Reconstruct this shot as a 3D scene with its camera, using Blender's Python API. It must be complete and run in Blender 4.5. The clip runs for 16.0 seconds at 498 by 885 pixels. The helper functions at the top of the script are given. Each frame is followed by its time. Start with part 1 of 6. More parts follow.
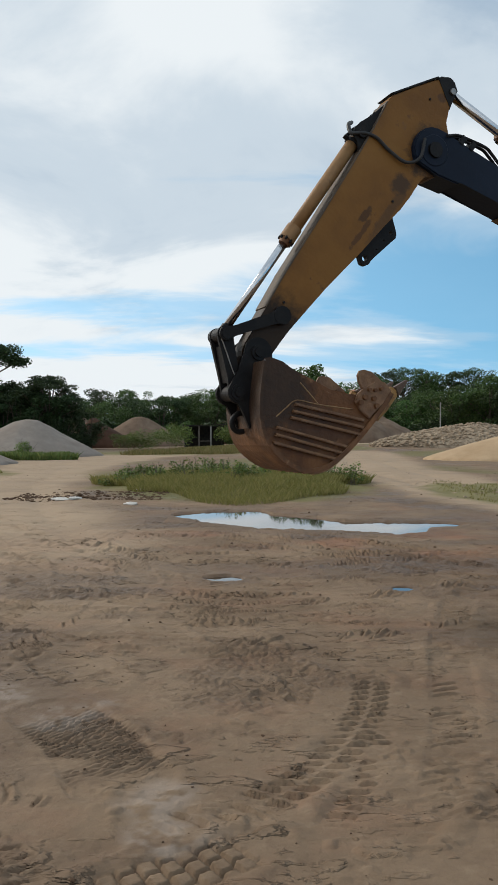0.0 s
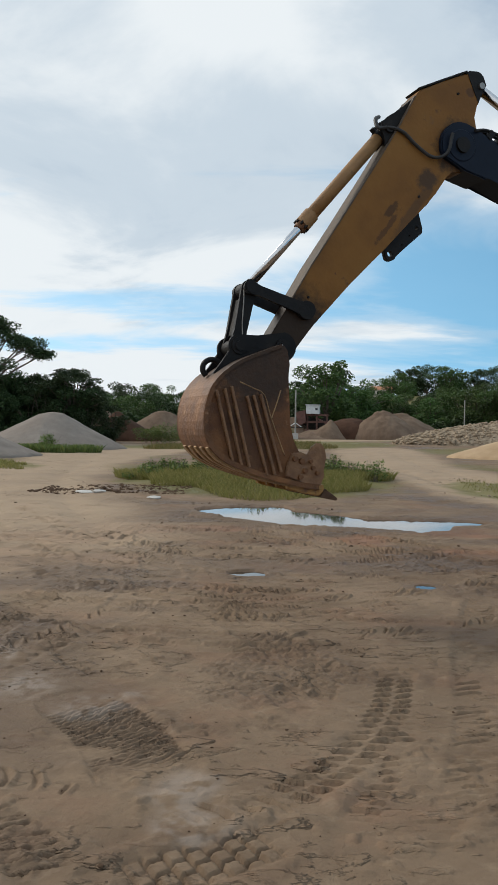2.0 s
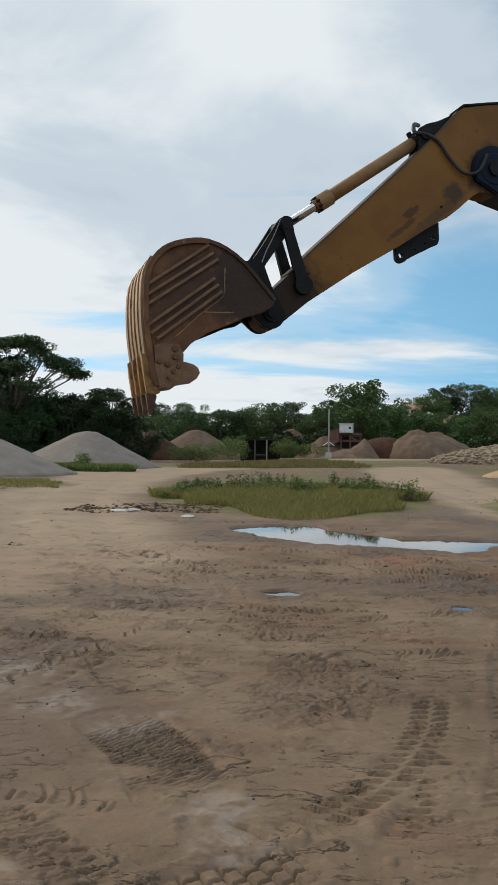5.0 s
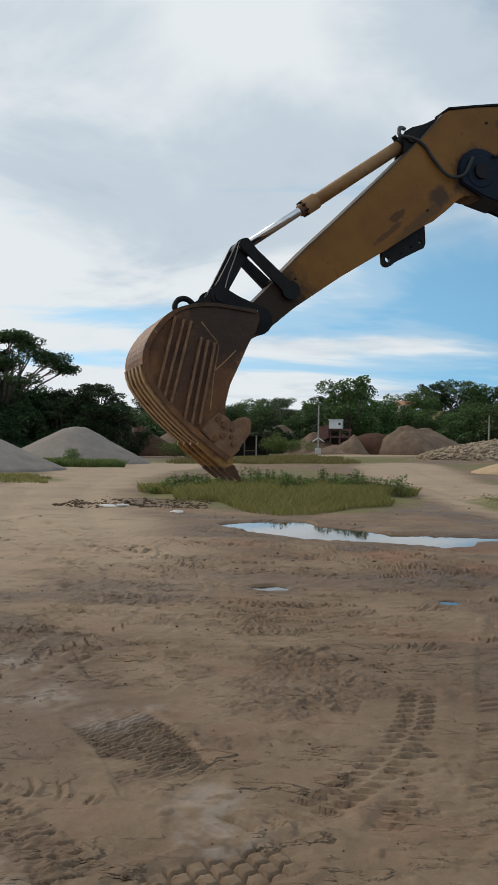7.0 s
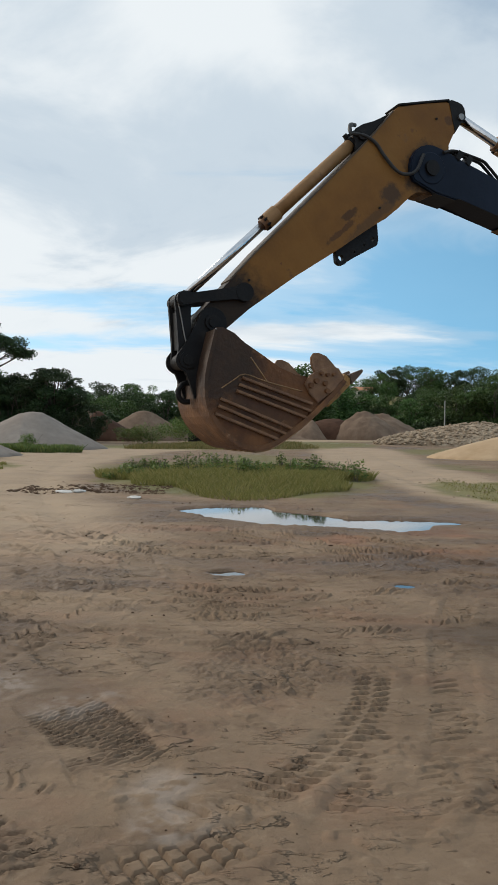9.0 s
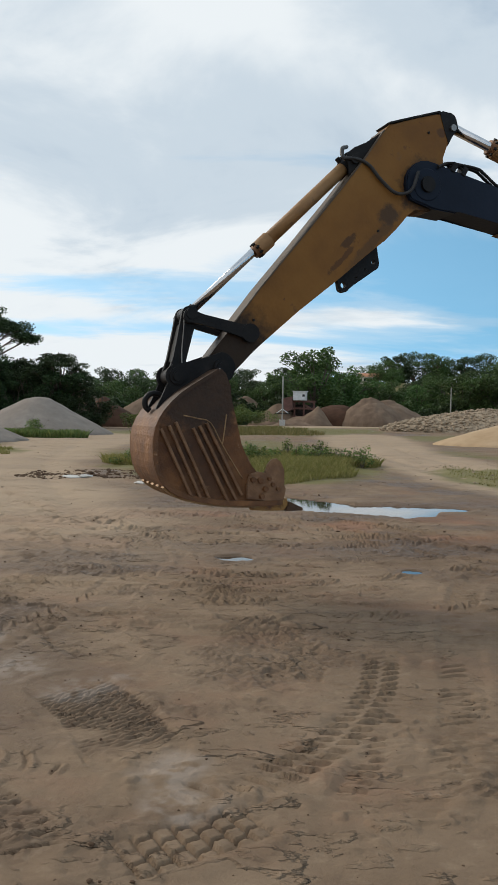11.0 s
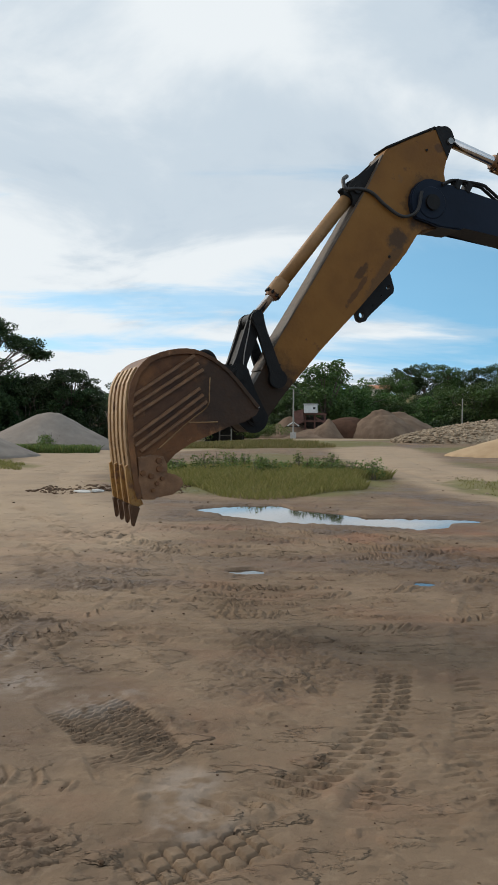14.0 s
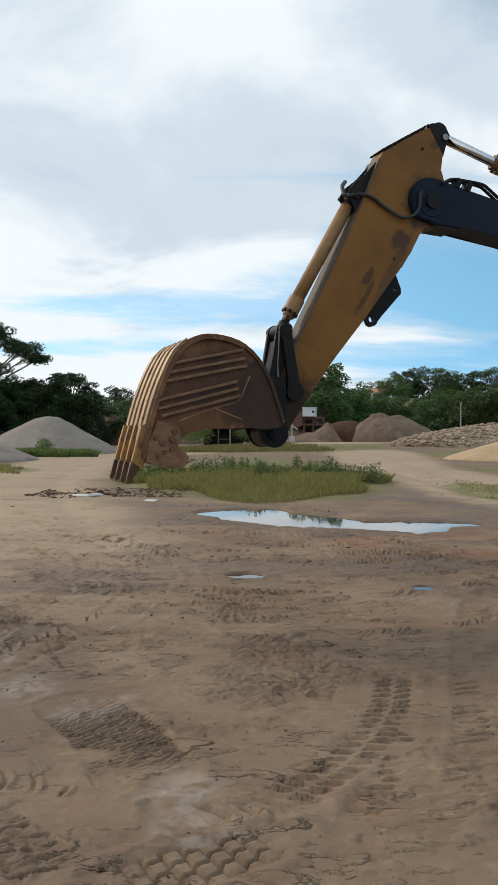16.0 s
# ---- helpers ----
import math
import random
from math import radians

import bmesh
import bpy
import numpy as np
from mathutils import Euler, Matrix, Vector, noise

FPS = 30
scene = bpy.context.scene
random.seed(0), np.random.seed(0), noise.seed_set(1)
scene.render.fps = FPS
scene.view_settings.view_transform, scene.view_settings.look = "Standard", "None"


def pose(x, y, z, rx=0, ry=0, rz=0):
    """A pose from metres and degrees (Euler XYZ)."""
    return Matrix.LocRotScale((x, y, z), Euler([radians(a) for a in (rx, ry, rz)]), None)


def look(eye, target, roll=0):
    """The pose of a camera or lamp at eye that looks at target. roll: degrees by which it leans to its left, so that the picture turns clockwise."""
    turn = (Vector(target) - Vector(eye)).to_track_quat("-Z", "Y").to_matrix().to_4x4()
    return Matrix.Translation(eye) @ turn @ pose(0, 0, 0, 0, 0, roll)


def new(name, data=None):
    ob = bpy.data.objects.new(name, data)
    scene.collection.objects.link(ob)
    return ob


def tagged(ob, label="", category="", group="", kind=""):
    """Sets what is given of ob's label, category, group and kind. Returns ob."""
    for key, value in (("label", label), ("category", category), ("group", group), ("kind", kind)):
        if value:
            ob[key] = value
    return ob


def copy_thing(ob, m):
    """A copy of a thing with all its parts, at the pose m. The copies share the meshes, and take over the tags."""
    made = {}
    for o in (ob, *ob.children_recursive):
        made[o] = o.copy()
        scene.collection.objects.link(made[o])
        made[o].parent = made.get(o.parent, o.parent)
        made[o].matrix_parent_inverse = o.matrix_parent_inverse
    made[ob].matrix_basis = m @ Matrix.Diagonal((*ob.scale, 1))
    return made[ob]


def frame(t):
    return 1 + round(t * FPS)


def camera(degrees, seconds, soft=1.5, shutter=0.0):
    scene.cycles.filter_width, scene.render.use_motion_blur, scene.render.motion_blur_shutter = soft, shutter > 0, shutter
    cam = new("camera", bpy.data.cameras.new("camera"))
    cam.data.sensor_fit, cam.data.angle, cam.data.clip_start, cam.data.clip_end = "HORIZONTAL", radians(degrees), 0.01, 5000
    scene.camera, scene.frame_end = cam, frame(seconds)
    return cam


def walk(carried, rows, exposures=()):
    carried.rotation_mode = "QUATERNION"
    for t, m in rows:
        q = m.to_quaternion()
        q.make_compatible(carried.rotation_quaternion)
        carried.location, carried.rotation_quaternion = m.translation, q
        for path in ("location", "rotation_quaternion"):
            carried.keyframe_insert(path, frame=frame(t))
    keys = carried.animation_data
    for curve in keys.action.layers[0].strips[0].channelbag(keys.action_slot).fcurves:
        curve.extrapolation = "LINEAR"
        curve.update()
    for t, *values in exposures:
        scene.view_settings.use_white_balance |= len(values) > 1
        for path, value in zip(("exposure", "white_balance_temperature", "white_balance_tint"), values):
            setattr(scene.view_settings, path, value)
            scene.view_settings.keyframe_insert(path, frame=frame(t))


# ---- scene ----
cam = camera(34.4, 16.0)
PATH = [
    (0, (0.041, 0.033, 1.662), (0.036, 2.033, 1.639), -0.1),
    (0.5, (0.035, 0.03, 1.662), (0.044, 2.03, 1.633), 0.2),
    (1, (0.026, 0.005, 1.667), (0.015, 2.005, 1.633), 0.4),
    (1.5, (0.017, -0.007, 1.67), (-0.022, 1.992, 1.635), 0.6),
    (2, (0.008, -0.005, 1.67), (-0.052, 1.994, 1.635), 0.7),
    (2.5, (0.016, -0.017, 1.681), (-0.057, 1.981, 1.67), 0.2),
    (3, (0.009, -0.01, 1.679), (-0.077, 1.988, 1.691), 0.3),
    (3.5, (0.006, -0.015, 1.678), (-0.091, 1.982, 1.689), 0.5),
    (4, (-0.006, -0.043, 1.68), (-0.132, 1.953, 1.69), 0.6),
    (4.2, (-0.006, -0.043, 1.680), (-0.146, 1.953, 1.690), 0.6),
    (6.3, (0.001, -0.054, 1.677), (-0.140, 1.941, 1.689), 0.8),
    (6.5, (0.001, -0.054, 1.677), (-0.134, 1.941, 1.689), 0.8),
    (7, (0.005, -0.047, 1.669), (-0.112, 1.95, 1.67), 0.8),
    (7.5, (0.008, -0.053, 1.672), (-0.091, 1.944, 1.659), 0.9),
    (8, (0.014, -0.042, 1.67), (-0.068, 1.956, 1.652), 0.8),
    (8.5, (0.017, -0.018, 1.659), (-0.036, 1.981, 1.628), 0.9),
    (9, (0.025, -0.012, 1.665), (0.011, 1.988, 1.631), 0.8),
    (9.2, (0.021, -0.045, 1.676), (0.017, 1.954, 1.643), 1.1),
    (11.3, (-0.009, -0.021, 1.659), (-0.049, 1.977, 1.588), 1.0),
    (11.5, (-0.009, -0.021, 1.659), (-0.064, 1.977, 1.596), 1.0),
    (12, (0.001, -0.03, 1.661), (-0.061, 1.968, 1.613), 0.9),
    (12.5, (0.013, -0.012, 1.664), (-0.037, 1.986, 1.624), 0.6),
    (13, (0.009, -0.022, 1.666), (-0.049, 1.977, 1.626), 0.3),
    (13.5, (0.001, -0.01, 1.66), (-0.065, 1.988, 1.619), 0.4),
    (14, (0.007, -0.005, 1.654), (-0.048, 1.994, 1.618), 0.4),
    (14.5, (0.006, 0.001, 1.654), (-0.028, 2.0, 1.623), 0.3),
    (15, (0.003, -0.029, 1.668), (-0.047, 1.97, 1.64), -0.1),
    (15.5, (0.001, -0.027, 1.664), (-0.074, 1.971, 1.639), -0.0),
    (16, (0.007, -0.002, 1.655), (-0.045, 1.997, 1.628), 0.3),
]
walk(cam, [(t, look(eye, target, roll)) for t, eye, target, roll in PATH],
     exposures=[(0, 0.01), (3.5, -0.03), (7, -0.11), (9, 0.01), (12.5, 0.01), (14.5, 0.0), (15.5, -0.11), (16, 0.12)])

# ---- world and sun ----
SUN_AZ, SUN_EL = 298.0, 33.0      # compass degrees from +y, clockwise


def make_world():
    world = bpy.data.worlds.new("sky")
    scene.world = world
    world.use_nodes = True
    nt = world.node_tree
    nt.nodes.clear()
    N, L = nt.nodes.new, nt.links.new

    def math_node(op, a, b=None, clamp=False):
        n = N("ShaderNodeMath")
        n.operation, n.use_clamp = op, clamp
        for i, v in enumerate((a, b)):
            if v is None:
                continue
            if isinstance(v, (int, float)):
                n.inputs[i].default_value = v
            else:
                L(v, n.inputs[i])
        return n.outputs[0]

    def ramp(v, stops):
        n = N("ShaderNodeValToRGB")
        n.color_ramp.interpolation = "EASE"
        els = n.color_ramp.elements
        while len(els) < len(stops):
            els.new(0.5)
        for e, (p, c) in zip(els, stops):
            e.position = p
            e.color = c if isinstance(c, tuple) else (c, c, c, 1)
        L(v, n.inputs[0])
        return n.outputs[0]

    sky = N("ShaderNodeTexSky")
    sky.sky_type, sky.sun_disc = "NISHITA", False
    sky.sun_elevation, sky.sun_rotation = radians(SUN_EL), radians(SUN_AZ)
    sky.air_density, sky.dust_density, sky.ozone_density = 1.0, 0.6, 1.0
    blue = N("ShaderNodeBackground")
    blue.inputs[1].default_value = SKY_STRENGTH
    lift = N("ShaderNodeVectorMath")
    lift.operation = "ADD"
    lift.inputs[1].default_value = (0, 0, 0.30)
    tc = N("ShaderNodeTexCoord")
    L(tc.outputs["Generated"], lift.inputs[0])
    L(lift.outputs[0], sky.inputs["Vector"])
    tint = N("ShaderNodeMixRGB")
    tint.blend_type = "MULTIPLY"
    tint.inputs[0].default_value = 1.0
    tint.inputs[2].default_value = (0.74, 1.10, 1.02, 1)
    L(sky.outputs[0], tint.inputs[1])
    L(tint.outputs[0], blue.inputs[0])

    co = N("ShaderNodeTexCoord")
    sep = N("ShaderNodeSeparateXYZ")
    L(co.outputs["Generated"], sep.inputs[0])
    x, y, z = sep.outputs
    up = math_node("MAXIMUM", z, 0.0)
    flat = math_node("ADD", up, 0.12)
    px, py = math_node("DIVIDE", x, flat), math_node("DIVIDE", y, flat)
    plane = N("ShaderNodeCombineXYZ")
    L(px, plane.inputs[0])
    L(py, plane.inputs[1])

    def cloud_noise(scale, detail, rough, offset, stretch=(1, 1, 1), distort=0.0):
        mp = N("ShaderNodeMapping")
        mp.inputs["Location"].default_value = offset
        mp.inputs["Scale"].default_value = stretch
        L(plane.outputs[0], mp.inputs[0])
        n = N("ShaderNodeTexNoise")
        n.inputs["Scale"].default_value, n.inputs["Detail"].default_value = scale, detail
        n.inputs["Roughness"].default_value, n.inputs["Distortion"].default_value = rough, distort
        L(mp.outputs[0], n.inputs[0])
        return n.outputs[0]

    big = cloud_noise(0.55, 5, 0.5, (3.1, 1.7, 0), (1, 1, 1), 0.3)
    streak = cloud_noise(0.9, 7, 0.56, (0.4, 2.2, 0), (0.5, 1.0, 1), 0.7)
    # bank of cloud overhead, broken above the skyline, pale haze on it
    bank = ramp(up, [(0.0, 0.95), (0.055, 0.88), (0.078, 0.66), (0.096, 0.52), (0.122, 0.78), (0.150, 0.44), (0.182, 0.48), (0.215, 0.72), (0.30, 0.90), (1.0, 0.86)])
    low = ramp(up, [(0.0, 0.0), (0.07, 0.5), (0.14, 1.0), (0.20, 0.8), (0.27, 0.0)])
    side = math_node("MULTIPLY", math_node("MULTIPLY", math_node("ADD", x, 0.06), -1.9), low)
    dens = math_node("ADD", bank, math_node("MULTIPLY", math_node("SUBTRACT", big, 0.5), 0.9))
    dens = math_node("ADD", dens, math_node("MULTIPLY", math_node("SUBTRACT", streak, 0.5), 2.5))
    dens = math_node("ADD", dens, side)
    cover = ramp(dens, [(0.10, 0.04), (0.40, 0.30), (0.74, 1.0)])
    shade = cloud_noise(0.9, 7, 0.58, (7.7, 4.1, 0), (1, 1, 1), 0.5)
    tone = math_node("ADD", math_node("ADD", up, math_node("MULTIPLY", x, 0.5)), math_node("MULTIPLY", math_node("SUBTRACT", big, 0.5), 0.25))
    tone = ramp(tone, [(0.0, 0.70), (0.14, 0.64), (0.25, 0.55), (0.36, 0.53), (0.445, 0.66), (0.50, 0.54), (0.62, 0.45), (0.9, 0.5)])
    shade = math_node("ADD", shade, math_node("SUBTRACT", tone, 0.5))
    grey = ramp(shade, [(0.26, (0.38, 0.49, 0.61, 1)), (0.46, (0.58, 0.67, 0.75, 1)), (0.66, (0.82, 0.87, 0.90, 1))])
    cloud = N("ShaderNodeBackground")
    cloud.inputs[1].default_value = CLOUD_STRENGTH
    L(grey, cloud.inputs[0])
    mix = N("ShaderNodeMixShader")
    L(cover, mix.inputs[0])
    L(blue.outputs[0], mix.inputs[1])
    L(cloud.outputs[0], mix.inputs[2])
    out = N("ShaderNodeOutputWorld")
    L(mix.outputs[0], out.inputs[0])


SKY_STRENGTH, CLOUD_STRENGTH = 0.20, 1.02
make_world()
sun = new("sun", bpy.data.lights.new("sun", "SUN"))
sun.data.energy, sun.data.angle, sun.data.color = 2.15, radians(20), (1.0, 0.92, 0.80)
_az, _el = radians(SUN_AZ), radians(SUN_EL)
sun.matrix_world = look((0, 0, 30), (-math.sin(_az) * math.cos(_el), -math.cos(_az) * math.cos(_el), 30 - math.sin(_el)))


# ---- materials ----
def material(name, stops, scale=4.0, detail=6.0, rough=0.85, metal=0.0, bump=0.0, bump_scale=60.0, spots=None,
             stretch=(1, 1, 1), per_object=0.0, rough_var=0.1, sheen=0.5, blots=()):
    """Noise-graded colour, a second layer of stains, and fine relief. Coordinates are the object's own metres."""
    m = bpy.data.materials.new(name)
    m.use_nodes = True
    nt = m.node_tree
    N, L = nt.nodes.new, nt.links.new
    bs = nt.nodes["Principled BSDF"]
    co = N("ShaderNodeTexCoord")
    mp = N("ShaderNodeMapping")
    mp.inputs["Scale"].default_value = stretch
    L(co.outputs["Object"], mp.inputs[0])
    n = N("ShaderNodeTexNoise")
    n.inputs["Scale"].default_value, n.inputs["Detail"].default_value, n.inputs["Roughness"].default_value = scale, detail, 0.6
    L(mp.outputs[0], n.inputs[0])
    r = N("ShaderNodeValToRGB")
    els = r.color_ramp.elements
    while len(els) < len(stops):
        els.new(0.5)
    for e, (p, c) in zip(els, stops):
        e.position, e.color = p, (*c, 1)
    L(n.outputs[0], r.inputs[0])
    colour = r.outputs[0]
    for s_scale, lo, hi, c in spots or ():
        sn = N("ShaderNodeTexNoise")
        sn.inputs["Scale"].default_value, sn.inputs["Detail"].default_value, sn.inputs["Roughness"].default_value = s_scale, 8, 0.65
        L(mp.outputs[0], sn.inputs[0])
        mr = N("ShaderNodeMapRange")
        mr.inputs[1].default_value, mr.inputs[2].default_value = lo, hi
        L(sn.outputs[0], mr.inputs[0])
        mx = N("ShaderNodeMixRGB")
        L(mr.outputs[0], mx.inputs[0])
        L(colour, mx.inputs[1])
        mx.inputs[2].default_value = (*c, 1)
        colour = mx.outputs[0]
    for bx, bz, rx, rz, ragged, strength, c in blots:
        # a stain of its own shape, centred in the part's side view, with a ragged rim
        bm_ = N("ShaderNodeMapping")
        bm_.vector_type = "POINT"
        bm_.inputs["Location"].default_value = (-bx / rx, 0, -bz / rz)
        bm_.inputs["Scale"].default_value = (1 / rx, 0, 1 / rz)
        L(co.outputs["Object"], bm_.inputs[0])
        ln = N("ShaderNodeVectorMath")
        ln.operation = "LENGTH"
        L(bm_.outputs[0], ln.inputs[0])
        rn = N("ShaderNodeTexNoise")
        rn.inputs["Scale"].default_value, rn.inputs["Detail"].default_value, rn.inputs["Roughness"].default_value = 9.0, 8, 0.7
        L(co.outputs["Object"], rn.inputs[0])
        ml = N("ShaderNodeMath")
        ml.operation = "MULTIPLY_ADD"
        ml.inputs[1].default_value = ragged
        L(rn.outputs[0], ml.inputs[0])
        L(ln.outputs["Value"], ml.inputs[2])
        mr = N("ShaderNodeMapRange")
        mr.inputs[1].default_value, mr.inputs[2].default_value = 1.15 + 0.5 * ragged, 0.75 + 0.5 * ragged
        mr.inputs[4].default_value = strength
        L(ml.outputs[0], mr.inputs[0])
        mx = N("ShaderNodeMixRGB")
        L(mr.outputs[0], mx.inputs[0])
        L(colour, mx.inputs[1])
        mx.inputs[2].default_value = (*c, 1)
        colour = mx.outputs[0]
    if per_object:
        oi = N("ShaderNodeObjectInfo")
        hv = N("ShaderNodeHueSaturation")
        mr = N("ShaderNodeMapRange")
        mr.inputs[3].default_value, mr.inputs[4].default_value = 1 - per_object, 1 + per_object
        L(oi.outputs["Random"], mr.inputs[0])
        L(mr.outputs[0], hv.inputs["Value"])
        L(colour, hv.inputs["Color"])
        colour = hv.outputs[0]
    L(colour, bs.inputs["Base Color"])
    rr = N("ShaderNodeMapRange")
    rr.inputs[3].default_value, rr.inputs[4].default_value = max(0.02, rough - rough_var), min(1, rough + rough_var)
    L(n.outputs[0], rr.inputs[0])
    L(rr.outputs[0], bs.inputs["Roughness"])
    bs.inputs["Metallic"].default_value = metal
    bs.inputs["Specular IOR Level"].default_value = sheen
    if bump:
        bn = N("ShaderNodeTexNoise")
        bn.inputs["Scale"].default_value, bn.inputs["Detail"].default_value = bump_scale, 6
        L(mp.outputs[0], bn.inputs[0])
        b = N("ShaderNodeBump")
        b.inputs["Strength"].default_value, b.inputs["Distance"].default_value = bump, 0.02
        L(bn.outputs[0], b.inputs["Height"])
        L(b.outputs[0], bs.inputs["Normal"])
    return m


M = {}
M["yellow"] = material("worn_yellow_paint", [(0.3, (0.150, 0.064, 0.013)), (0.5, (0.206, 0.092, 0.018)), (0.7, (0.24, 0.114, 0.026))],
                       1.6, 6, 0.55, bump=0.15, bump_scale=30, sheen=0.25,
                       spots=[(14.0, 0.66, 0.71, (0.10, 0.045, 0.02)), (5.0, 0.64, 0.76, (0.16, 0.085, 0.04)), (3.2, 0.66, 0.72, (0.10, 0.048, 0.022))],
                       blots=[(3.42, 0.0, 0.58, 0.55, 1.0, 0.92, (0.013, 0.009, 0.007)), (1.66, -0.04, 0.10, 0.035, 3.0, 0.75, (0.050, 0.025, 0.013)), (1.85, -0.12, 0.20, 0.03, 3.6, 0.7, (0.062, 0.028, 0.014)),
                              (1.16, -0.14, 0.10, 0.10, 2.0, 0.8, (0.045, 0.029, 0.020)), (0.66, -0.22, 0.28, 0.26, 1.4, 0.85, (0.028, 0.020, 0.015)),
                              (1.45, -0.22, 0.4, 0.05, 2.0, 0.6, (0.075, 0.042, 0.022)), (0.13, 0.05, 0.05, 0.05, 1.6, 0.7, (0.07, 0.035, 0.02))])
M["cylinder"] = material("dusty_yellow_cylinder", [(0.3, (0.20, 0.100, 0.032)), (0.6, (0.29, 0.155, 0.058))], 6, 6, 0.6, bump=0.1,
                         spots=[(9.0, 0.60, 0.72, (0.14, 0.075, 0.035))])
M["rust"] = material("rusty_bucket_steel", [(0.30, (0.070, 0.034, 0.018)), (0.48, (0.150, 0.068, 0.030)), (0.66, (0.25, 0.125, 0.055))],
                     3.2, 8, 0.6, 0.1, bump=0.4, bump_scale=26, sheen=0.35,
                     spots=[(1.5, 0.54, 0.66, (0.050, 0.030, 0.021)), (5.0, 0.58, 0.68, (0.23, 0.105, 0.042)), (13.0, 0.62, 0.72, (0.34, 0.21, 0.12))],
                     blots=[(0.02, 0.30, 0.36, 0.44, 1.0, 0.85, (0.030, 0.018, 0.012))])
M["rust_side"] = material("rusty_side_plate", [(0.30, (0.074, 0.030, 0.013)), (0.48, (0.148, 0.062, 0.023)), (0.66, (0.225, 0.100, 0.037))],
                          3.2, 8, 0.55, 0.1, bump=0.4, bump_scale=26, sheen=0.35,
                          spots=[(1.5, 0.56, 0.68, (0.050, 0.029, 0.020)), (9.0, 0.62, 0.72, (0.22, 0.105, 0.045)), (21.0, 0.66, 0.74, (0.28, 0.17, 0.10))],
                          blots=[(0.08, 0.28, 0.40, 0.46, 1.0, 0.86, (0.026, 0.016, 0.011)), (0.62, 0.62, 0.40, 0.22, 2.2, 0.5, (0.050, 0.027, 0.018))])
M["rust_light"] = material("worn_bright_steel", [(0.3, (0.20, 0.115, 0.055)), (0.55, (0.34, 0.21, 0.10)), (0.75, (0.44, 0.30, 0.16))],
                           4.0, 8, 0.5, 0.35, bump=0.3, bump_scale=26, spots=[(6.0, 0.58, 0.68, (0.12, 0.06, 0.03))])
M["rust_edge"] = material("rubbed_rust_bar", [(0.3, (0.13, 0.062, 0.030)), (0.55, (0.215, 0.112, 0.054)), (0.75, (0.33, 0.19, 0.10))], 7.0, 8, 0.5, 0.15, bump=0.4, bump_scale=30)
M["lip"] = material("yellow_rubbed_lip", [(0.3, (0.20, 0.095, 0.028)), (0.6, (0.34, 0.185, 0.050))], 5, 8, 0.55, 0.1, bump=0.4,
                    spots=[(9.0, 0.52, 0.62, (0.14, 0.065, 0.03))])
M["grease"] = material("black_greasy_steel", [(0.3, (0.007, 0.007, 0.008)), (0.6, (0.015, 0.014, 0.014)), (0.8, (0.036, 0.030, 0.026))],
                       4.5, 7, 0.5, 0.0, bump=0.2, bump_scale=40, rough_var=0.15, sheen=0.16)
M["navy"] = material("dark_blue_black_paint", [(0.3, (0.006, 0.010, 0.020)), (0.6, (0.011, 0.018, 0.034)), (0.8, (0.024, 0.030, 0.044))],
                     2.0, 7, 0.5, bump=0.08, bump_scale=25, sheen=0.14)
M["chrome"] = material("chromed_rod", [(0.3, (0.50, 0.51, 0.53)), (0.7, (0.66, 0.67, 0.69))], 8, 3, 0.16, 1.0, rough_var=0.05)
M["rubber"] = material("black_rubber_hose", [(0.3, (0.012, 0.012, 0.012)), (0.7, (0.03, 0.03, 0.03))], 10, 3, 0.6)
M["tooth"] = material("dark_worn_tooth_steel", [(0.3, (0.07, 0.040, 0.026)), (0.7, (0.17, 0.10, 0.06))], 9, 6, 0.45, 0.5, bump=0.25)
M["cable"] = material("grey_grease_line", [(0.3, (0.18, 0.17, 0.16)), (0.7, (0.28, 0.27, 0.25))], 9, 3, 0.5)
M["glass"] = material("dark_cab_glass", [(0.3, (0.02, 0.025, 0.03)), (0.7, (0.03, 0.035, 0.04))], 1, 2, 0.08, rough_var=0.02)
M["grey_sand"] = material("grey_crushed_sand", [(0.3, (0.185, 0.155, 0.130)), (0.55, (0.235, 0.200, 0.172)), (0.75, (0.28, 0.245, 0.21))], 0.9, 9, 0.95,
                          bump=0.5, bump_scale=3.0, stretch=(1, 1, 0.35), sheen=0.15)
M["brown_sand"] = material("brown_earth", [(0.3, (0.112, 0.074, 0.051)), (0.55, (0.165, 0.114, 0.080)), (0.75, (0.22, 0.162, 0.118))], 0.7, 9, 0.95,
                           bump=0.5, bump_scale=2.0, stretch=(1, 1, 0.3), sheen=0.15)
# earth darkened so that its colour carries the shade on the steep faces
M["dark_sand"] = material("shade_dark_earth", [(0.3, (0.048, 0.024, 0.015)), (0.6, (0.082, 0.042, 0.026))], 0.8, 8, 0.95, bump=0.4, bump_scale=2.0, sheen=0.15)
M["yellow_sand"] = material("yellow_sand", [(0.3, (0.33, 0.225, 0.130)), (0.6, (0.42, 0.30, 0.185))], 0.7, 9, 0.95, bump=0.4, bump_scale=3.0, sheen=0.15)
M["stone"] = material("pale_cobble_stone", [(0.3, (0.19, 0.140, 0.095)), (0.6, (0.35, 0.275, 0.195)), (0.8, (0.48, 0.40, 0.30))], 2.5, 5, 0.9, sheen=0.15)
M["white"] = material("white_painted_sheet", [(0.3, (0.55, 0.57, 0.57)), (0.7, (0.72, 0.74, 0.74))], 2, 5, 0.6)
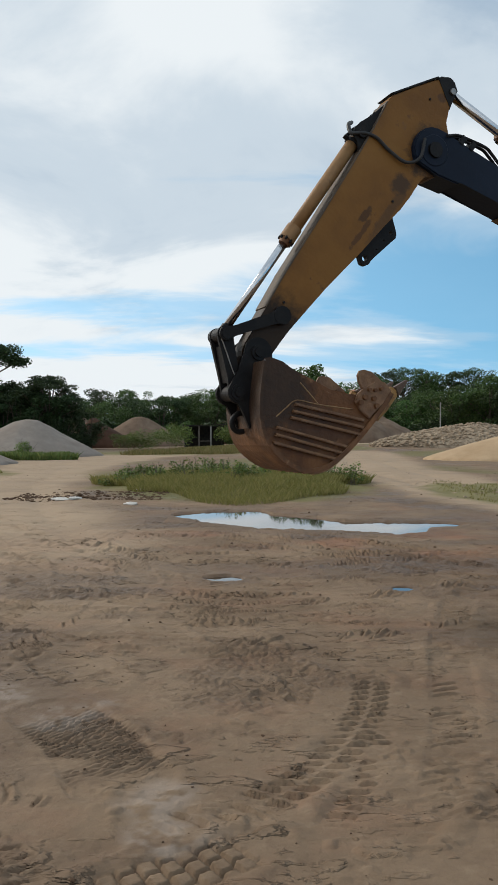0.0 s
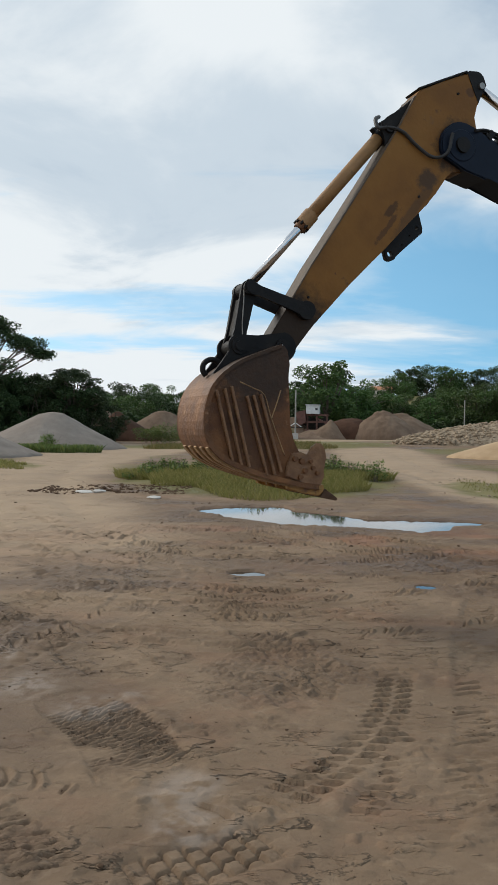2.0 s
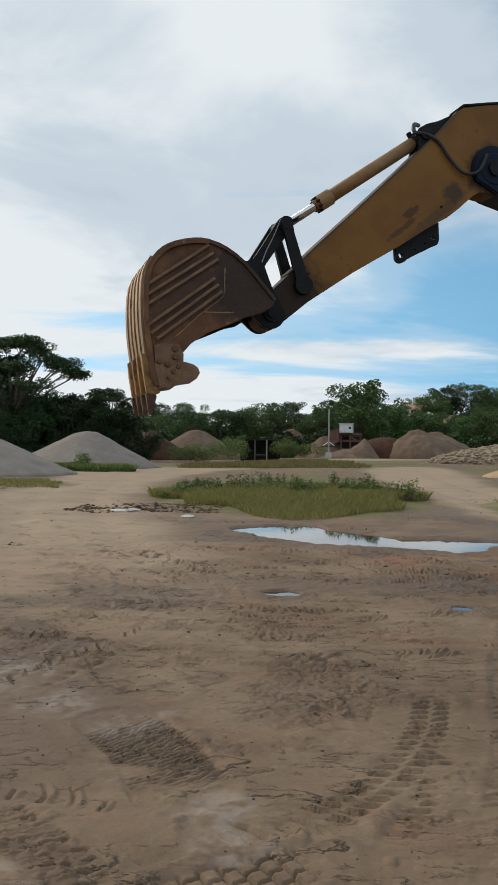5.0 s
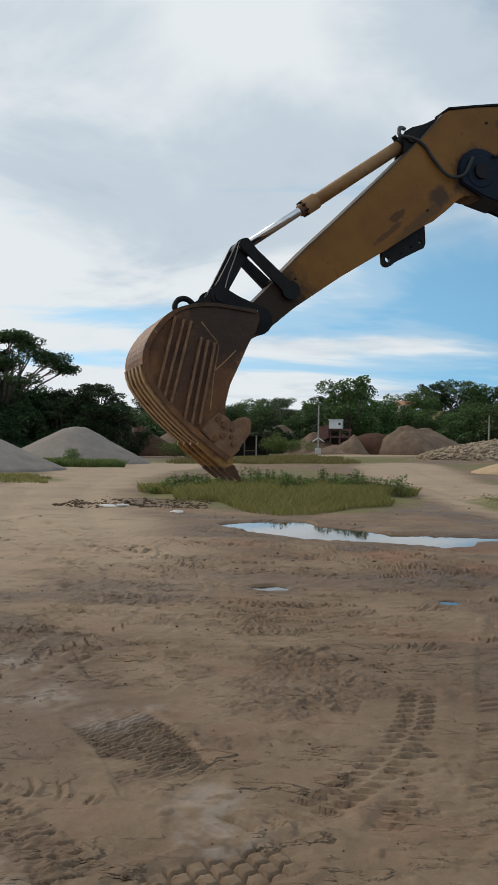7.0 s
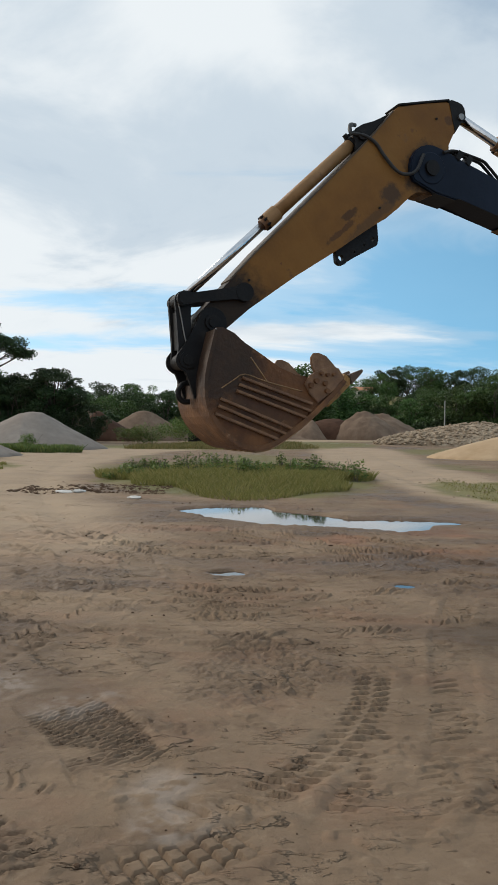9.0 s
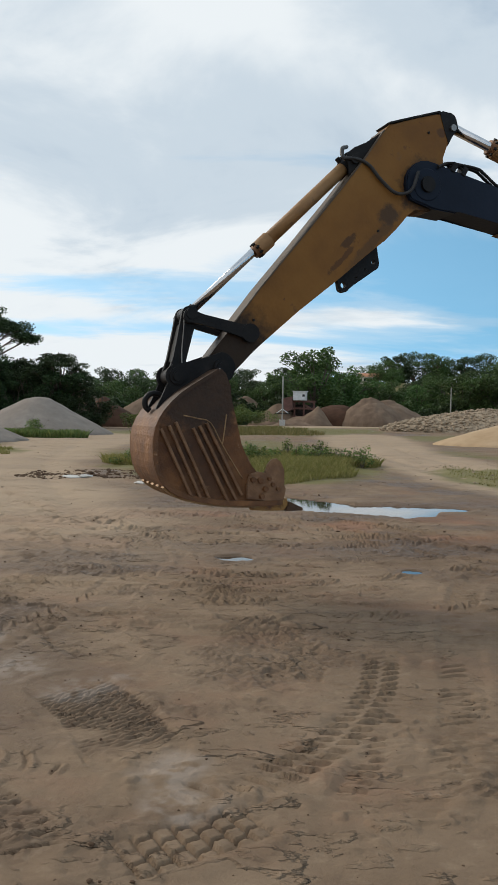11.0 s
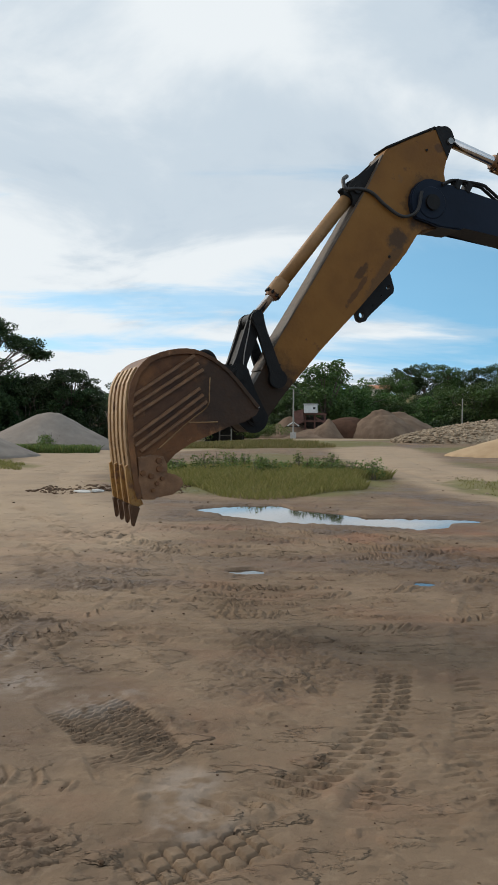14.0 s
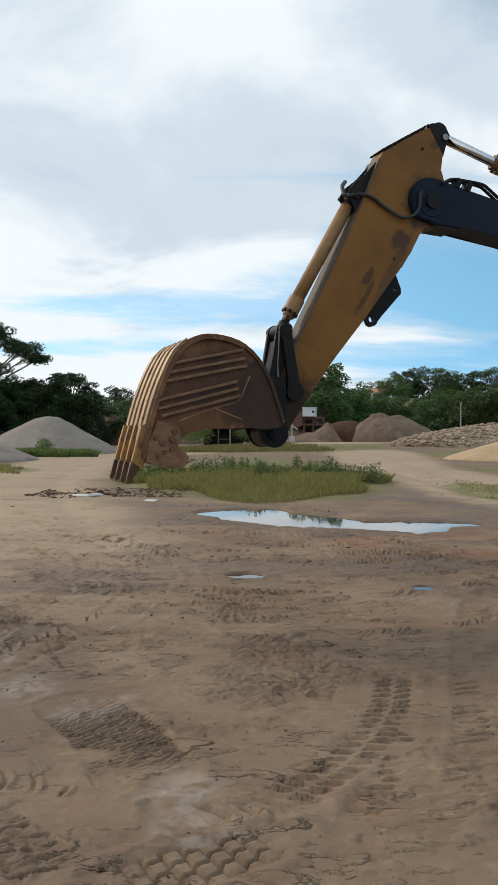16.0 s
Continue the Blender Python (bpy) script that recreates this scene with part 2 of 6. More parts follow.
M["red_rust"] = material("red_rusty_steel", [(0.3, (0.10, 0.045, 0.035)), (0.7, (0.19, 0.095, 0.075))], 2, 5, 0.8)
M["old_wood"] = material("weathered_wood", [(0.3, (0.09, 0.075, 0.062)), (0.7, (0.17, 0.145, 0.12))], 3, 6, 0.9)
M["post"] = material("pale_post", [(0.3, (0.26, 0.25, 0.23)), (0.7, (0.36, 0.35, 0.32))], 3, 6, 0.9)
M["dark_wood"] = material("dark_wet_wood", [(0.3, (0.018, 0.015, 0.013)), (0.7, (0.045, 0.038, 0.032))], 3, 6, 0.9)
M["roof"] = material("orange_roof_tile", [(0.3, (0.36, 0.15, 0.075)), (0.7, (0.50, 0.24, 0.13))], 2, 5, 0.9)
M["wall"] = material("cream_render_wall", [(0.3, (0.50, 0.45, 0.37)), (0.7, (0.62, 0.57, 0.48))], 1, 5, 0.9)
M["bark"] = material("grey_brown_bark", [(0.3, (0.07, 0.055, 0.042)), (0.7, (0.15, 0.125, 0.10))], 3, 6, 0.95)
M["clod"] = material("dark_earth_clod", [(0.3, (0.060, 0.036, 0.022)), (0.7, (0.125, 0.078, 0.050))], 8, 6, 0.95, sheen=0.15)
M["rubble"] = material("white_concrete_rubble", [(0.3, (0.42, 0.40, 0.37)), (0.7, (0.60, 0.58, 0.55))], 9, 6, 0.9, sheen=0.15)


def leaf_material(name, stops, trans=0.25):
    m = bpy.data.materials.new(name)
    m.use_nodes = True
    nt = m.node_tree
    N, L = nt.nodes.new, nt.links.new
    bs = nt.nodes["Principled BSDF"]
    geo, oi = N("ShaderNodeNewGeometry"), N("ShaderNodeObjectInfo")
    r = N("ShaderNodeValToRGB")
    els = r.color_ramp.elements
    while len(els) < len(stops):
        els.new(0.5)
    for e, (p, c) in zip(els, stops):
        e.position, e.color = p, (*c, 1)
    L(geo.outputs["Random Per Island"], r.inputs[0])
    hv = N("ShaderNodeHueSaturation")
    a, b = N("ShaderNodeMapRange"), N("ShaderNodeMapRange")
    a.inputs[3].default_value, a.inputs[4].default_value = 0.482, 0.512
    b.inputs[3].default_value, b.inputs[4].default_value = 0.72, 1.25
    L(oi.outputs["Random"], a.inputs[0])
    L(oi.outputs["Random"], b.inputs[0])
    L(a.outputs[0], hv.inputs["Hue"])
    L(b.outputs[0], hv.inputs["Value"])
    L(r.outputs[0], hv.inputs["Color"])
    L(hv.outputs[0], bs.inputs["Base Color"])
    bs.inputs["Roughness"].default_value = 0.7
    tr = N("ShaderNodeBsdfTranslucent")
    L(hv.outputs[0], tr.inputs[0])
    mx = N("ShaderNodeMixShader")
    mx.inputs[0].default_value = trans
    L(bs.outputs[0], mx.inputs[1])
    L(tr.outputs[0], mx.inputs[2])
    L(mx.outputs[0], nt.nodes["Material Output"].inputs[0])
    return m


M["leaf"] = leaf_material("tree_leaf", [(0.0, (0.034, 0.068, 0.019)), (0.5, (0.060, 0.118, 0.029)), (1.0, (0.100, 0.162, 0.042))])
M["leaf_dark"] = leaf_material("dark_tree_leaf", [(0.0, (0.022, 0.044, 0.017)), (0.6, (0.040, 0.074, 0.024)), (1.0, (0.066, 0.108, 0.034))])
M["weed"] = leaf_material("weed_leaf", [(0.0, (0.060, 0.100, 0.024)), (0.5, (0.100, 0.150, 0.032)), (1.0, (0.18, 0.20, 0.052))], 0.3)
M["grass"] = leaf_material("grass_blade", [(0.0, (0.125, 0.128, 0.028)), (0.5, (0.185, 0.172, 0.043)), (1.0, (0.27, 0.225, 0.078))], 0.3)


def ground_material():
    m = bpy.data.materials.new("packed_earth")
    m.use_nodes = True
    nt = m.node_tree
    N, L = nt.nodes.new, nt.links.new
    bs = nt.nodes["Principled BSDF"]
    co = N("ShaderNodeTexCoord")

    def noise_node(scale, detail=8, rough=0.6, stretch=(1, 1, 1)):
        mp = N("ShaderNodeMapping")
        mp.inputs["Scale"].default_value = stretch
        L(co.outputs["Object"], mp.inputs[0])
        n = N("ShaderNodeTexNoise")
        n.inputs["Scale"].default_value, n.inputs["Detail"].default_value, n.inputs["Roughness"].default_value = scale, detail, rough
        L(mp.outputs[0], n.inputs[0])
        return n.outputs[0]

    def mixed(fac, a, b, amount=1.0):
        mx = N("ShaderNodeMixRGB")
        if amount != 1.0:
            k = N("ShaderNodeMath")
            k.operation = "MULTIPLY"
            L(fac, k.inputs[0])
            k.inputs[1].default_value = amount
            fac = k.outputs[0]
        L(fac, mx.inputs[0])
        for i, c in ((1, a), (2, b)):
            if isinstance(c, tuple):
                mx.inputs[i].default_value = (*c, 1)
            else:
                L(c, mx.inputs[i])
        return mx.outputs[0]

    def span(v, lo, hi):
        mr = N("ShaderNodeMapRange")
        mr.inputs[1].default_value, mr.inputs[2].default_value = lo, hi
        L(v, mr.inputs[0])
        return mr.outputs[0]

    def attr(name):
        a = N("ShaderNodeAttribute")
        a.attribute_name = name
        return a.outputs["Fac"]

    c = mixed(span(noise_node(0.7), 0.35, 0.65), (0.163, 0.111, 0.072), (0.249, 0.176, 0.117))
    c = mixed(span(noise_node(2.1, 10, 0.72, (0.9, 1.0, 1)), 0.52, 0.66), c, (0.122, 0.080, 0.053), 0.7)
    c = mixed(span(noise_node(0.8, 8, 0.66, (0.9, 1.0, 1)), 0.50, 0.66), c, (0.235, 0.137, 0.088), 0.62)
    c = mixed(span(noise_node(9.0), 0.55, 0.75), c, (0.32, 0.24, 0.165), 0.45)
    c = mixed(span(noise_node(40.0, 6, 0.75), 0.50, 0.75), c, (0.110, 0.074, 0.050), 0.32)
    c = mixed(attr("red"), c, (0.235, 0.125, 0.080), 0.75)
    c = mixed(attr("road"), c, (0.40, 0.30, 0.205), 0.72)
    c = mixed(attr("damp"), c, (0.108, 0.070, 0.046), 0.8)
    c = mixed(attr("pale"), c, (0.36, 0.305, 0.26), 0.7)
    c = mixed(attr("green"), c, (0.135, 0.130, 0.045), 0.8)
    L(c, bs.inputs["Base Color"])
    bs.inputs["Specular IOR Level"].default_value = 0.15
    rough = N("ShaderNodeMapRange")
    rough.inputs[3].default_value, rough.inputs[4].default_value = 0.92, 0.55
    L(attr("damp"), rough.inputs[0])
    L(rough.outputs[0], bs.inputs["Roughness"])
    b1, b2, b3 = N("ShaderNodeBump"), N("ShaderNodeBump"), N("ShaderNodeBump")
    b3.inputs["Strength"].default_value, b3.inputs["Distance"].default_value = 0.35, 0.06
    L(noise_node(5.5, 9, 0.68, (0.9, 1.1, 1)), b3.inputs["Height"])
    L(b3.outputs[0], b2.inputs["Normal"])
    b1.inputs["Strength"].default_value, b1.inputs["Distance"].default_value = 0.22, 0.010
    b2.inputs["Strength"].default_value, b2.inputs["Distance"].default_value = 0.32, 0.030
    L(noise_node(110.0, 5, 0.7), b1.inputs["Height"])
    L(noise_node(17.0, 6, 0.65, (0.8, 1.2, 1)), b2.inputs["Height"])
    L(b2.outputs[0], b1.inputs["Normal"])
    # crusts that break off in small scarps, in patches
    last = b1.outputs[0]
    for scale, width, where, tall in ((2.3, 0.04, 0.45, 0.055), (6.5, 0.055, 0.9, 0.019)):
        edge = span(noise_node(scale, 5, 0.55, (0.75, 1.4, 1)), 0.56, 0.56 + width)
        patch = span(noise_node(where, 4, 0.55), 0.45, 0.58)
        k = N("ShaderNodeMath")
        k.operation = "MULTIPLY"
        L(edge, k.inputs[0])
        L(patch, k.inputs[1])
        b = N("ShaderNodeBump")
        b.inputs["Strength"].default_value, b.inputs["Distance"].default_value = 0.85, tall
        L(k.outputs[0], b.inputs["Height"])
        L(last, b.inputs["Normal"])
        last = b.outputs[0]
    L(last, bs.inputs["Normal"])
    return m


M["ground"] = ground_material()


def water_material():
    m = bpy.data.materials.new("still_muddy_water")
    m.use_nodes = True
    bs = m.node_tree.nodes["Principled BSDF"]
    bs.inputs["Base Color"].default_value = (0.045, 0.034, 0.024, 1)
    bs.inputs["Roughness"].default_value = 0.03
    bs.inputs["IOR"].default_value = 1.33
    bs.inputs["Specular IOR Level"].default_value = 1.0
    return m


M["water"] = water_material()


# ---- mesh helpers ----
def mesh_object(name, bm, mat, smooth=False):
    me = bpy.data.meshes.new(name)
    bmesh.ops.recalc_face_normals(bm, faces=bm.faces)
    bm.to_mesh(me)
    bm.free()
    me.materials.append(M[mat])
    if smooth:
        me.polygons.foreach_set("use_smooth", [True] * len(me.polygons))
    return new(name, me)


def part(name, bm, mat, parent, label="", smooth=False):
    ob = mesh_object(name, bm, mat, smooth)
    ob.parent = parent
    return tagged(ob, label)


def prism(bm, profile, y0, y1, bevel=0.0):
    """A plate: an outline in x, z, thick from y0 to y1."""
    a = [bm.verts.new((x, y0, z)) for x, z in profile]
    b = [bm.verts.new((x, y1, z)) for x, z in profile]
    n = len(profile)
    fs = [bm.faces.new(a), bm.faces.new(b[::-1])]
    fs += [bm.faces.new((a[i], b[i], b[(i + 1) % n], a[(i + 1) % n])) for i in range(n)]
    if bevel:
        edges = list({e for f in fs[:2] for e in f.edges})
        bmesh.ops.bevel(bm, geom=edges, offset=bevel, segments=2, affect="EDGES")
    return bm


def box(bm, x0, x1, y0, y1, z0, z1, bevel=0.0):
    return prism(bm, [(x0, z0), (x1, z0), (x1, z1), (x0, z1)], y0, y1, bevel)


def tube(bm, p, q, r0, r1=None, seg=20, cap=True):
    p, q = Vector(p), Vector(q)
    r1 = r0 if r1 is None else r1
    turn = (q - p).to_track_quat("Z", "Y").to_matrix()
    rings = []
    for c, r in ((p, r0), (q, r1)):
        rings.append([bm.verts.new(c + turn @ Vector((r * math.cos(a), r * math.sin(a), 0)))
                      for a in (2 * math.pi * i / seg for i in range(seg))])
    for i in range(seg):
        j = (i + 1) % seg
        bm.faces.new((rings[0][i], rings[0][j], rings[1][j], rings[1][i]))
    if cap:
        bm.faces.new(rings[0][::-1])
        bm.faces.new(rings[1])
    return bm


def smooth_line(points, per=6):
    pts = [Vector(p) for p in points]
    pts = [2 * pts[0] - pts[1]] + pts + [2 * pts[-1] - pts[-2]]
    out = []
    for i in range(1, len(pts) - 2):
        a, b, c, d = pts[i - 1:i + 3]
        for k in range(per):
            t = k / per
            out.append(0.5 * ((2 * b) + (c - a) * t + (2 * a - 5 * b + 4 * c - d) * t * t + (3 * b - a - 3 * c + d) * t ** 3))
    out.append(pts[-2])
    return out


def pipe(bm, points, r, seg=10, per=6):
    line = smooth_line(points, per)
    rings, side = [], None
    for i, c in enumerate(line):
        d = (line[min(i + 1, len(line) - 1)] - line[max(i - 1, 0)]).normalized()
        if side is None:
            side = d.orthogonal().normalized()
        side = (side - d * side.dot(d)).normalized()
        up = d.cross(side)
        rings.append([bm.verts.new(c + (side * math.cos(a) + up * math.sin(a)) * r) for a in (2 * math.pi * k / seg for k in range(seg))])
    for a, b in zip(rings, rings[1:]):
        for k in range(seg):
            bm.faces.new((a[k], a[(k + 1) % seg], b[(k + 1) % seg], b[k]))
    bm.faces.new(rings[0][::-1])
    bm.faces.new(rings[-1])
    return bm


def arc(cx, cz, r, a0, a1, n=8):
    return [(cx + r * math.cos(radians(a0 + (a1 - a0) * i / n)), cz + r * math.sin(radians(a0 + (a1 - a0) * i / n))) for i in range(n + 1)]


def raw_mesh(name, verts, faces, mat, smooth=False):
    me = bpy.data.meshes.new(name)
    me.from_pydata(verts, [], faces)
    me.materials.append(M[mat])
    if smooth:
        me.polygons.foreach_set("use_smooth", [True] * len(me.polygons))
    return me


# ---- ground ----
def lattice(x, y, seed):
    """Smooth value noise in 0..1 on arrays."""
    xi, yi = np.floor(x).astype(np.int64), np.floor(y).astype(np.int64)
    fx, fy = x - xi, y - yi
    fx, fy = fx * fx * (3 - 2 * fx), fy * fy * (3 - 2 * fy)

    def h(i, j):
        v = (i * 374761393 + j * 668265263 + seed * 1442695041) & 0xFFFFFFFF
        v = ((v ^ (v >> 13)) * 1274126177) & 0xFFFFFFFF
        return ((v ^ (v >> 16)) & 0xFFFF) / 65535.0

    return (h(xi, yi) * (1 - fx) + h(xi + 1, yi) * fx) * (1 - fy) + (h(xi, yi + 1) * (1 - fx) + h(xi + 1, yi + 1) * fx) * fy


def fbm(x, y, seed, octaves=4):
    s, a, tot = 0, 1.0, 0
    for k in range(octaves):
        s = s + a * lattice(x * 2 ** k, y * 2 ** k, seed + 17 * k)
        tot += a
        a *= 0.5
    return s / tot


def step(v, lo, hi):
    t = np.clip((v - lo) / (hi - lo), 0, 1)
    return t * t * (3 - 2 * t)


def along(x, y, line):
    """Distance along and to the side of a line of points."""
    best = np.full(x.shape, 1e9)
    run, off = np.zeros(x.shape), np.full(x.shape, 1e9)
    s0 = 0.0
    for (ax, ay), (bx, by) in zip(line, line[1:]):
        dx, dy = bx - ax, by - ay
        ln = math.hypot(dx, dy)
        t = np.clip(((x - ax) * dx + (y - ay) * dy) / ln ** 2, 0, 1)
        d = np.hypot(x - ax - t * dx, y - ay - t * dy)
        side = np.sign((x - ax) * dy - (y - ay) * dx) * d
        near = d < best
        best, run, off = np.where(near, d, best), np.where(near, s0 + t * ln, run), np.where(near, side, off)
        s0 += ln
    return run, off, s0


# tyre and track prints: line, width, lug spacing, lug slant, depth, pattern
PRINTS = [
    ([(0.0, 3.56), (0.20, 3.73), (0.38, 3.99), (0.57, 4.36), (0.74, 4.85), (0.87, 5.5)], 0.25, 0.10, -0.5, 0.021, "chevron"),
    ([(0.38, 3.38), (0.54, 3.76), (0.69, 4.16), (0.82, 4.7)], 0.15, 0.088, -0.4, 0.020, "lug"),
    ([(-1.12, 4.78), (-0.85, 4.40), (-0.58, 3.86)], 0.52, 0.042, -0.30, 0.017, "rough"),
    ([(-0.55, 2.86), (-0.20, 3.08), (0.06, 3.26)], 0.30, 0.082, 0.0, 0.026, "block"),
    ([(-3.4, 11.4), (-2.31, 9.85), (-1.64, 9.03), (-0.94, 8.48), (-0.15, 8.26), (0.49, 8.27), (1.2, 8.36), (2.6, 9.0)], 0.30, 0.17, 1.3, 0.040, "lug"),
    ([(-3.0, 7.0), (-2.3, 6.80), (-1.72, 6.74), (-1.07, 6.42), (0.02, 6.41), (0.85, 6.55), (2.2, 7.2)], 0.26, 0.16, 1.2, 0.034, "lug"),
    ([(-0.6, 7.15), (0.05, 7.02), (0.60, 7.15)], 0.40, 0.13, 2.0, 0.034, "lug"),
    ([(-2.6, 7.9), (-1.3, 7.5), (0.2, 7.62), (1.6, 7.8)], 0.30, 0.19, 1.6, 0.034, "lug"),
    ([(-2.9, 12.9), (-1.2, 10.6), (0.4, 10.1), (2.0, 10.5), (3.4, 11.6)], 0.34, 0.22, 1.5, 0.045, "lug"),
    ([(-0.6, 11.9), (0.8, 11.5), (2.4, 12.2)], 0.34, 0.22, 1.6, 0.045, "lug"),
    ([(-2.4, 12.5), (-1.55, 10.6), (-1.2, 9.0), (-1.35, 7.2), (-2.0, 5.4)], 0.45, 0.15, 0.5, 0.030, "lug"),
    ([(-1.75, 3.86), (-1.16, 3.74), (-0.75, 3.68)], 0.24, 0.15, -0.4, 0.016, "lug"),
    ([(-0.40, 3.42), (-0.1, 3.50), (0.16, 3.56)], 0.20, 0.13, -0.7, 0.020, "lug"),
    ([(-1.45, 3.55), (-1.02, 3.2), (-0.75, 2.9)], 0.30, 0.10, 0.4, 0.018, "rough"),
    ([(-1.62, 6.2), (-1.35, 5.8), (-1.0, 5.4)], 0.42, 0.09, 0.3, 0.020, "rough"),
    ([(-0.28, 6.9), (0.1, 6.1), (0.33, 5.5), (0.20, 4.9)], 0.40, 0.12, 0.8, 0.018, "rough"),
    ([(0.65, 3.3), (0.86, 3.6), (1.05, 4.1), (1.2, 4.8)], 0.22, 0.10, -0.6, 0.010, "lug"),
    ([(1.15, 4.4), (1.35, 5.2), (1.65, 6.6), (2.2, 8.3)], 0.30, 0.12, -0.4, 0.014, "lug"),
    ([(0.3, 12.9), (1.6, 11.2), (2.8, 10.2), (4.4, 9.5)], 0.30, 0.12, 0.3, 0.05, "rut"),
    ([(0.9, 13.2), (2.2, 11.7), (3.3, 10.9), (5.0, 10.4)], 0.26, 0.12, 0.3, 0.05, "rut"),
    ([(-0.4, 12.8), (1.0, 11.0), (2.3, 9.6), (3.6, 8.8)], 0.22, 0.12, 0.3, 0.04, "rut"),
    ([(-6.0, 15.5), (-4.2, 12.5), (-2.8, 10.4), (-2.2, 8.2), (-2.3, 6.2)], 0.40, 0.16, 0.8, 0.030, "lug"),
    ([(-2.2, 8.6), (-0.9, 7.95), (0.6, 7.9), (2.0, 8.5)], 0.24, 0.15, 1.4, 0.032, "lug"),
    ([(-2.8, 9.2), (-1.6, 8.2), (-0.4, 7.4), (0.9, 7.0), (2.2, 6.9)], 0.22, 0.15, 1.4, 0.030, "lug"),
    ([(-1.9, 6.3), (-0.7, 6.05), (0.5, 6.1), (1.4, 6.0)], 0.22, 0.13, 1.6, 0.022, "lug"),
    ([(-3.2, 10.2), (-1.4, 9.6), (0.3, 9.0), (1.4, 9.3)], 0.26, 0.17, 1.5, 0.036, "lug"),
    ([(-3.6, 12.0), (-1.6, 11.3), (0.6, 10.9), (2.6, 11.3)], 0.28, 0.20, 1.6, 0.042, "lug"),
    ([(-1.9, 13.4), (-0.4, 12.9), (1.4, 12.7)], 0.30, 0.22, 1.6, 0.042, "lug"),
    ([(-5.2, 16.5), (-3.3, 12.8), (-1.9, 10.5), (-1.0, 9.4)], 0.34, 0.18, 1.0, 0.036, "lug"),
]
# far and near shore of the large puddle, as y over x
SHORE_FAR = ((-1.6, -1.19, -0.72, 0.26, 0.48, 1.36, 1.84, 3.37, 3.81, 4.05), (16.6, 17.15, 17.45, 17.5, 16.7, 16.0, 15.35, 15.25, 15.05, 14.8))
SHORE_NEAR = ((-1.6, -1.08, -0.62, -0.29, 0.22, 0.71, 1.67, 2.14, 2.41, 2.72, 3.04, 3.22, 3.69, 4.05), (16.6, 15.6, 15.16, 14.72, 14.24, 14.03, 13.88, 13.76, 13.42, 13.58, 13.76, 14.42, 14.63, 14.8))
ROAD_LINES = [[(-2.0, 4.0), (-2.6, 8.0), (-3.6, 12.5), (-5.6, 18.0), (-8.2, 27.0), (-9.6, 38.0), (-9.0, 55.0), (-4.0, 70.0), (6.0, 84.0), (16.0, 96.0)],
              [(-9.6, 38.0), (-12.5, 52.0), (-13.5, 75.0)],
              [(9.0, 12.0), (6.5, 22.0), (6.0, 36.0), (7.5, 60.0)]]


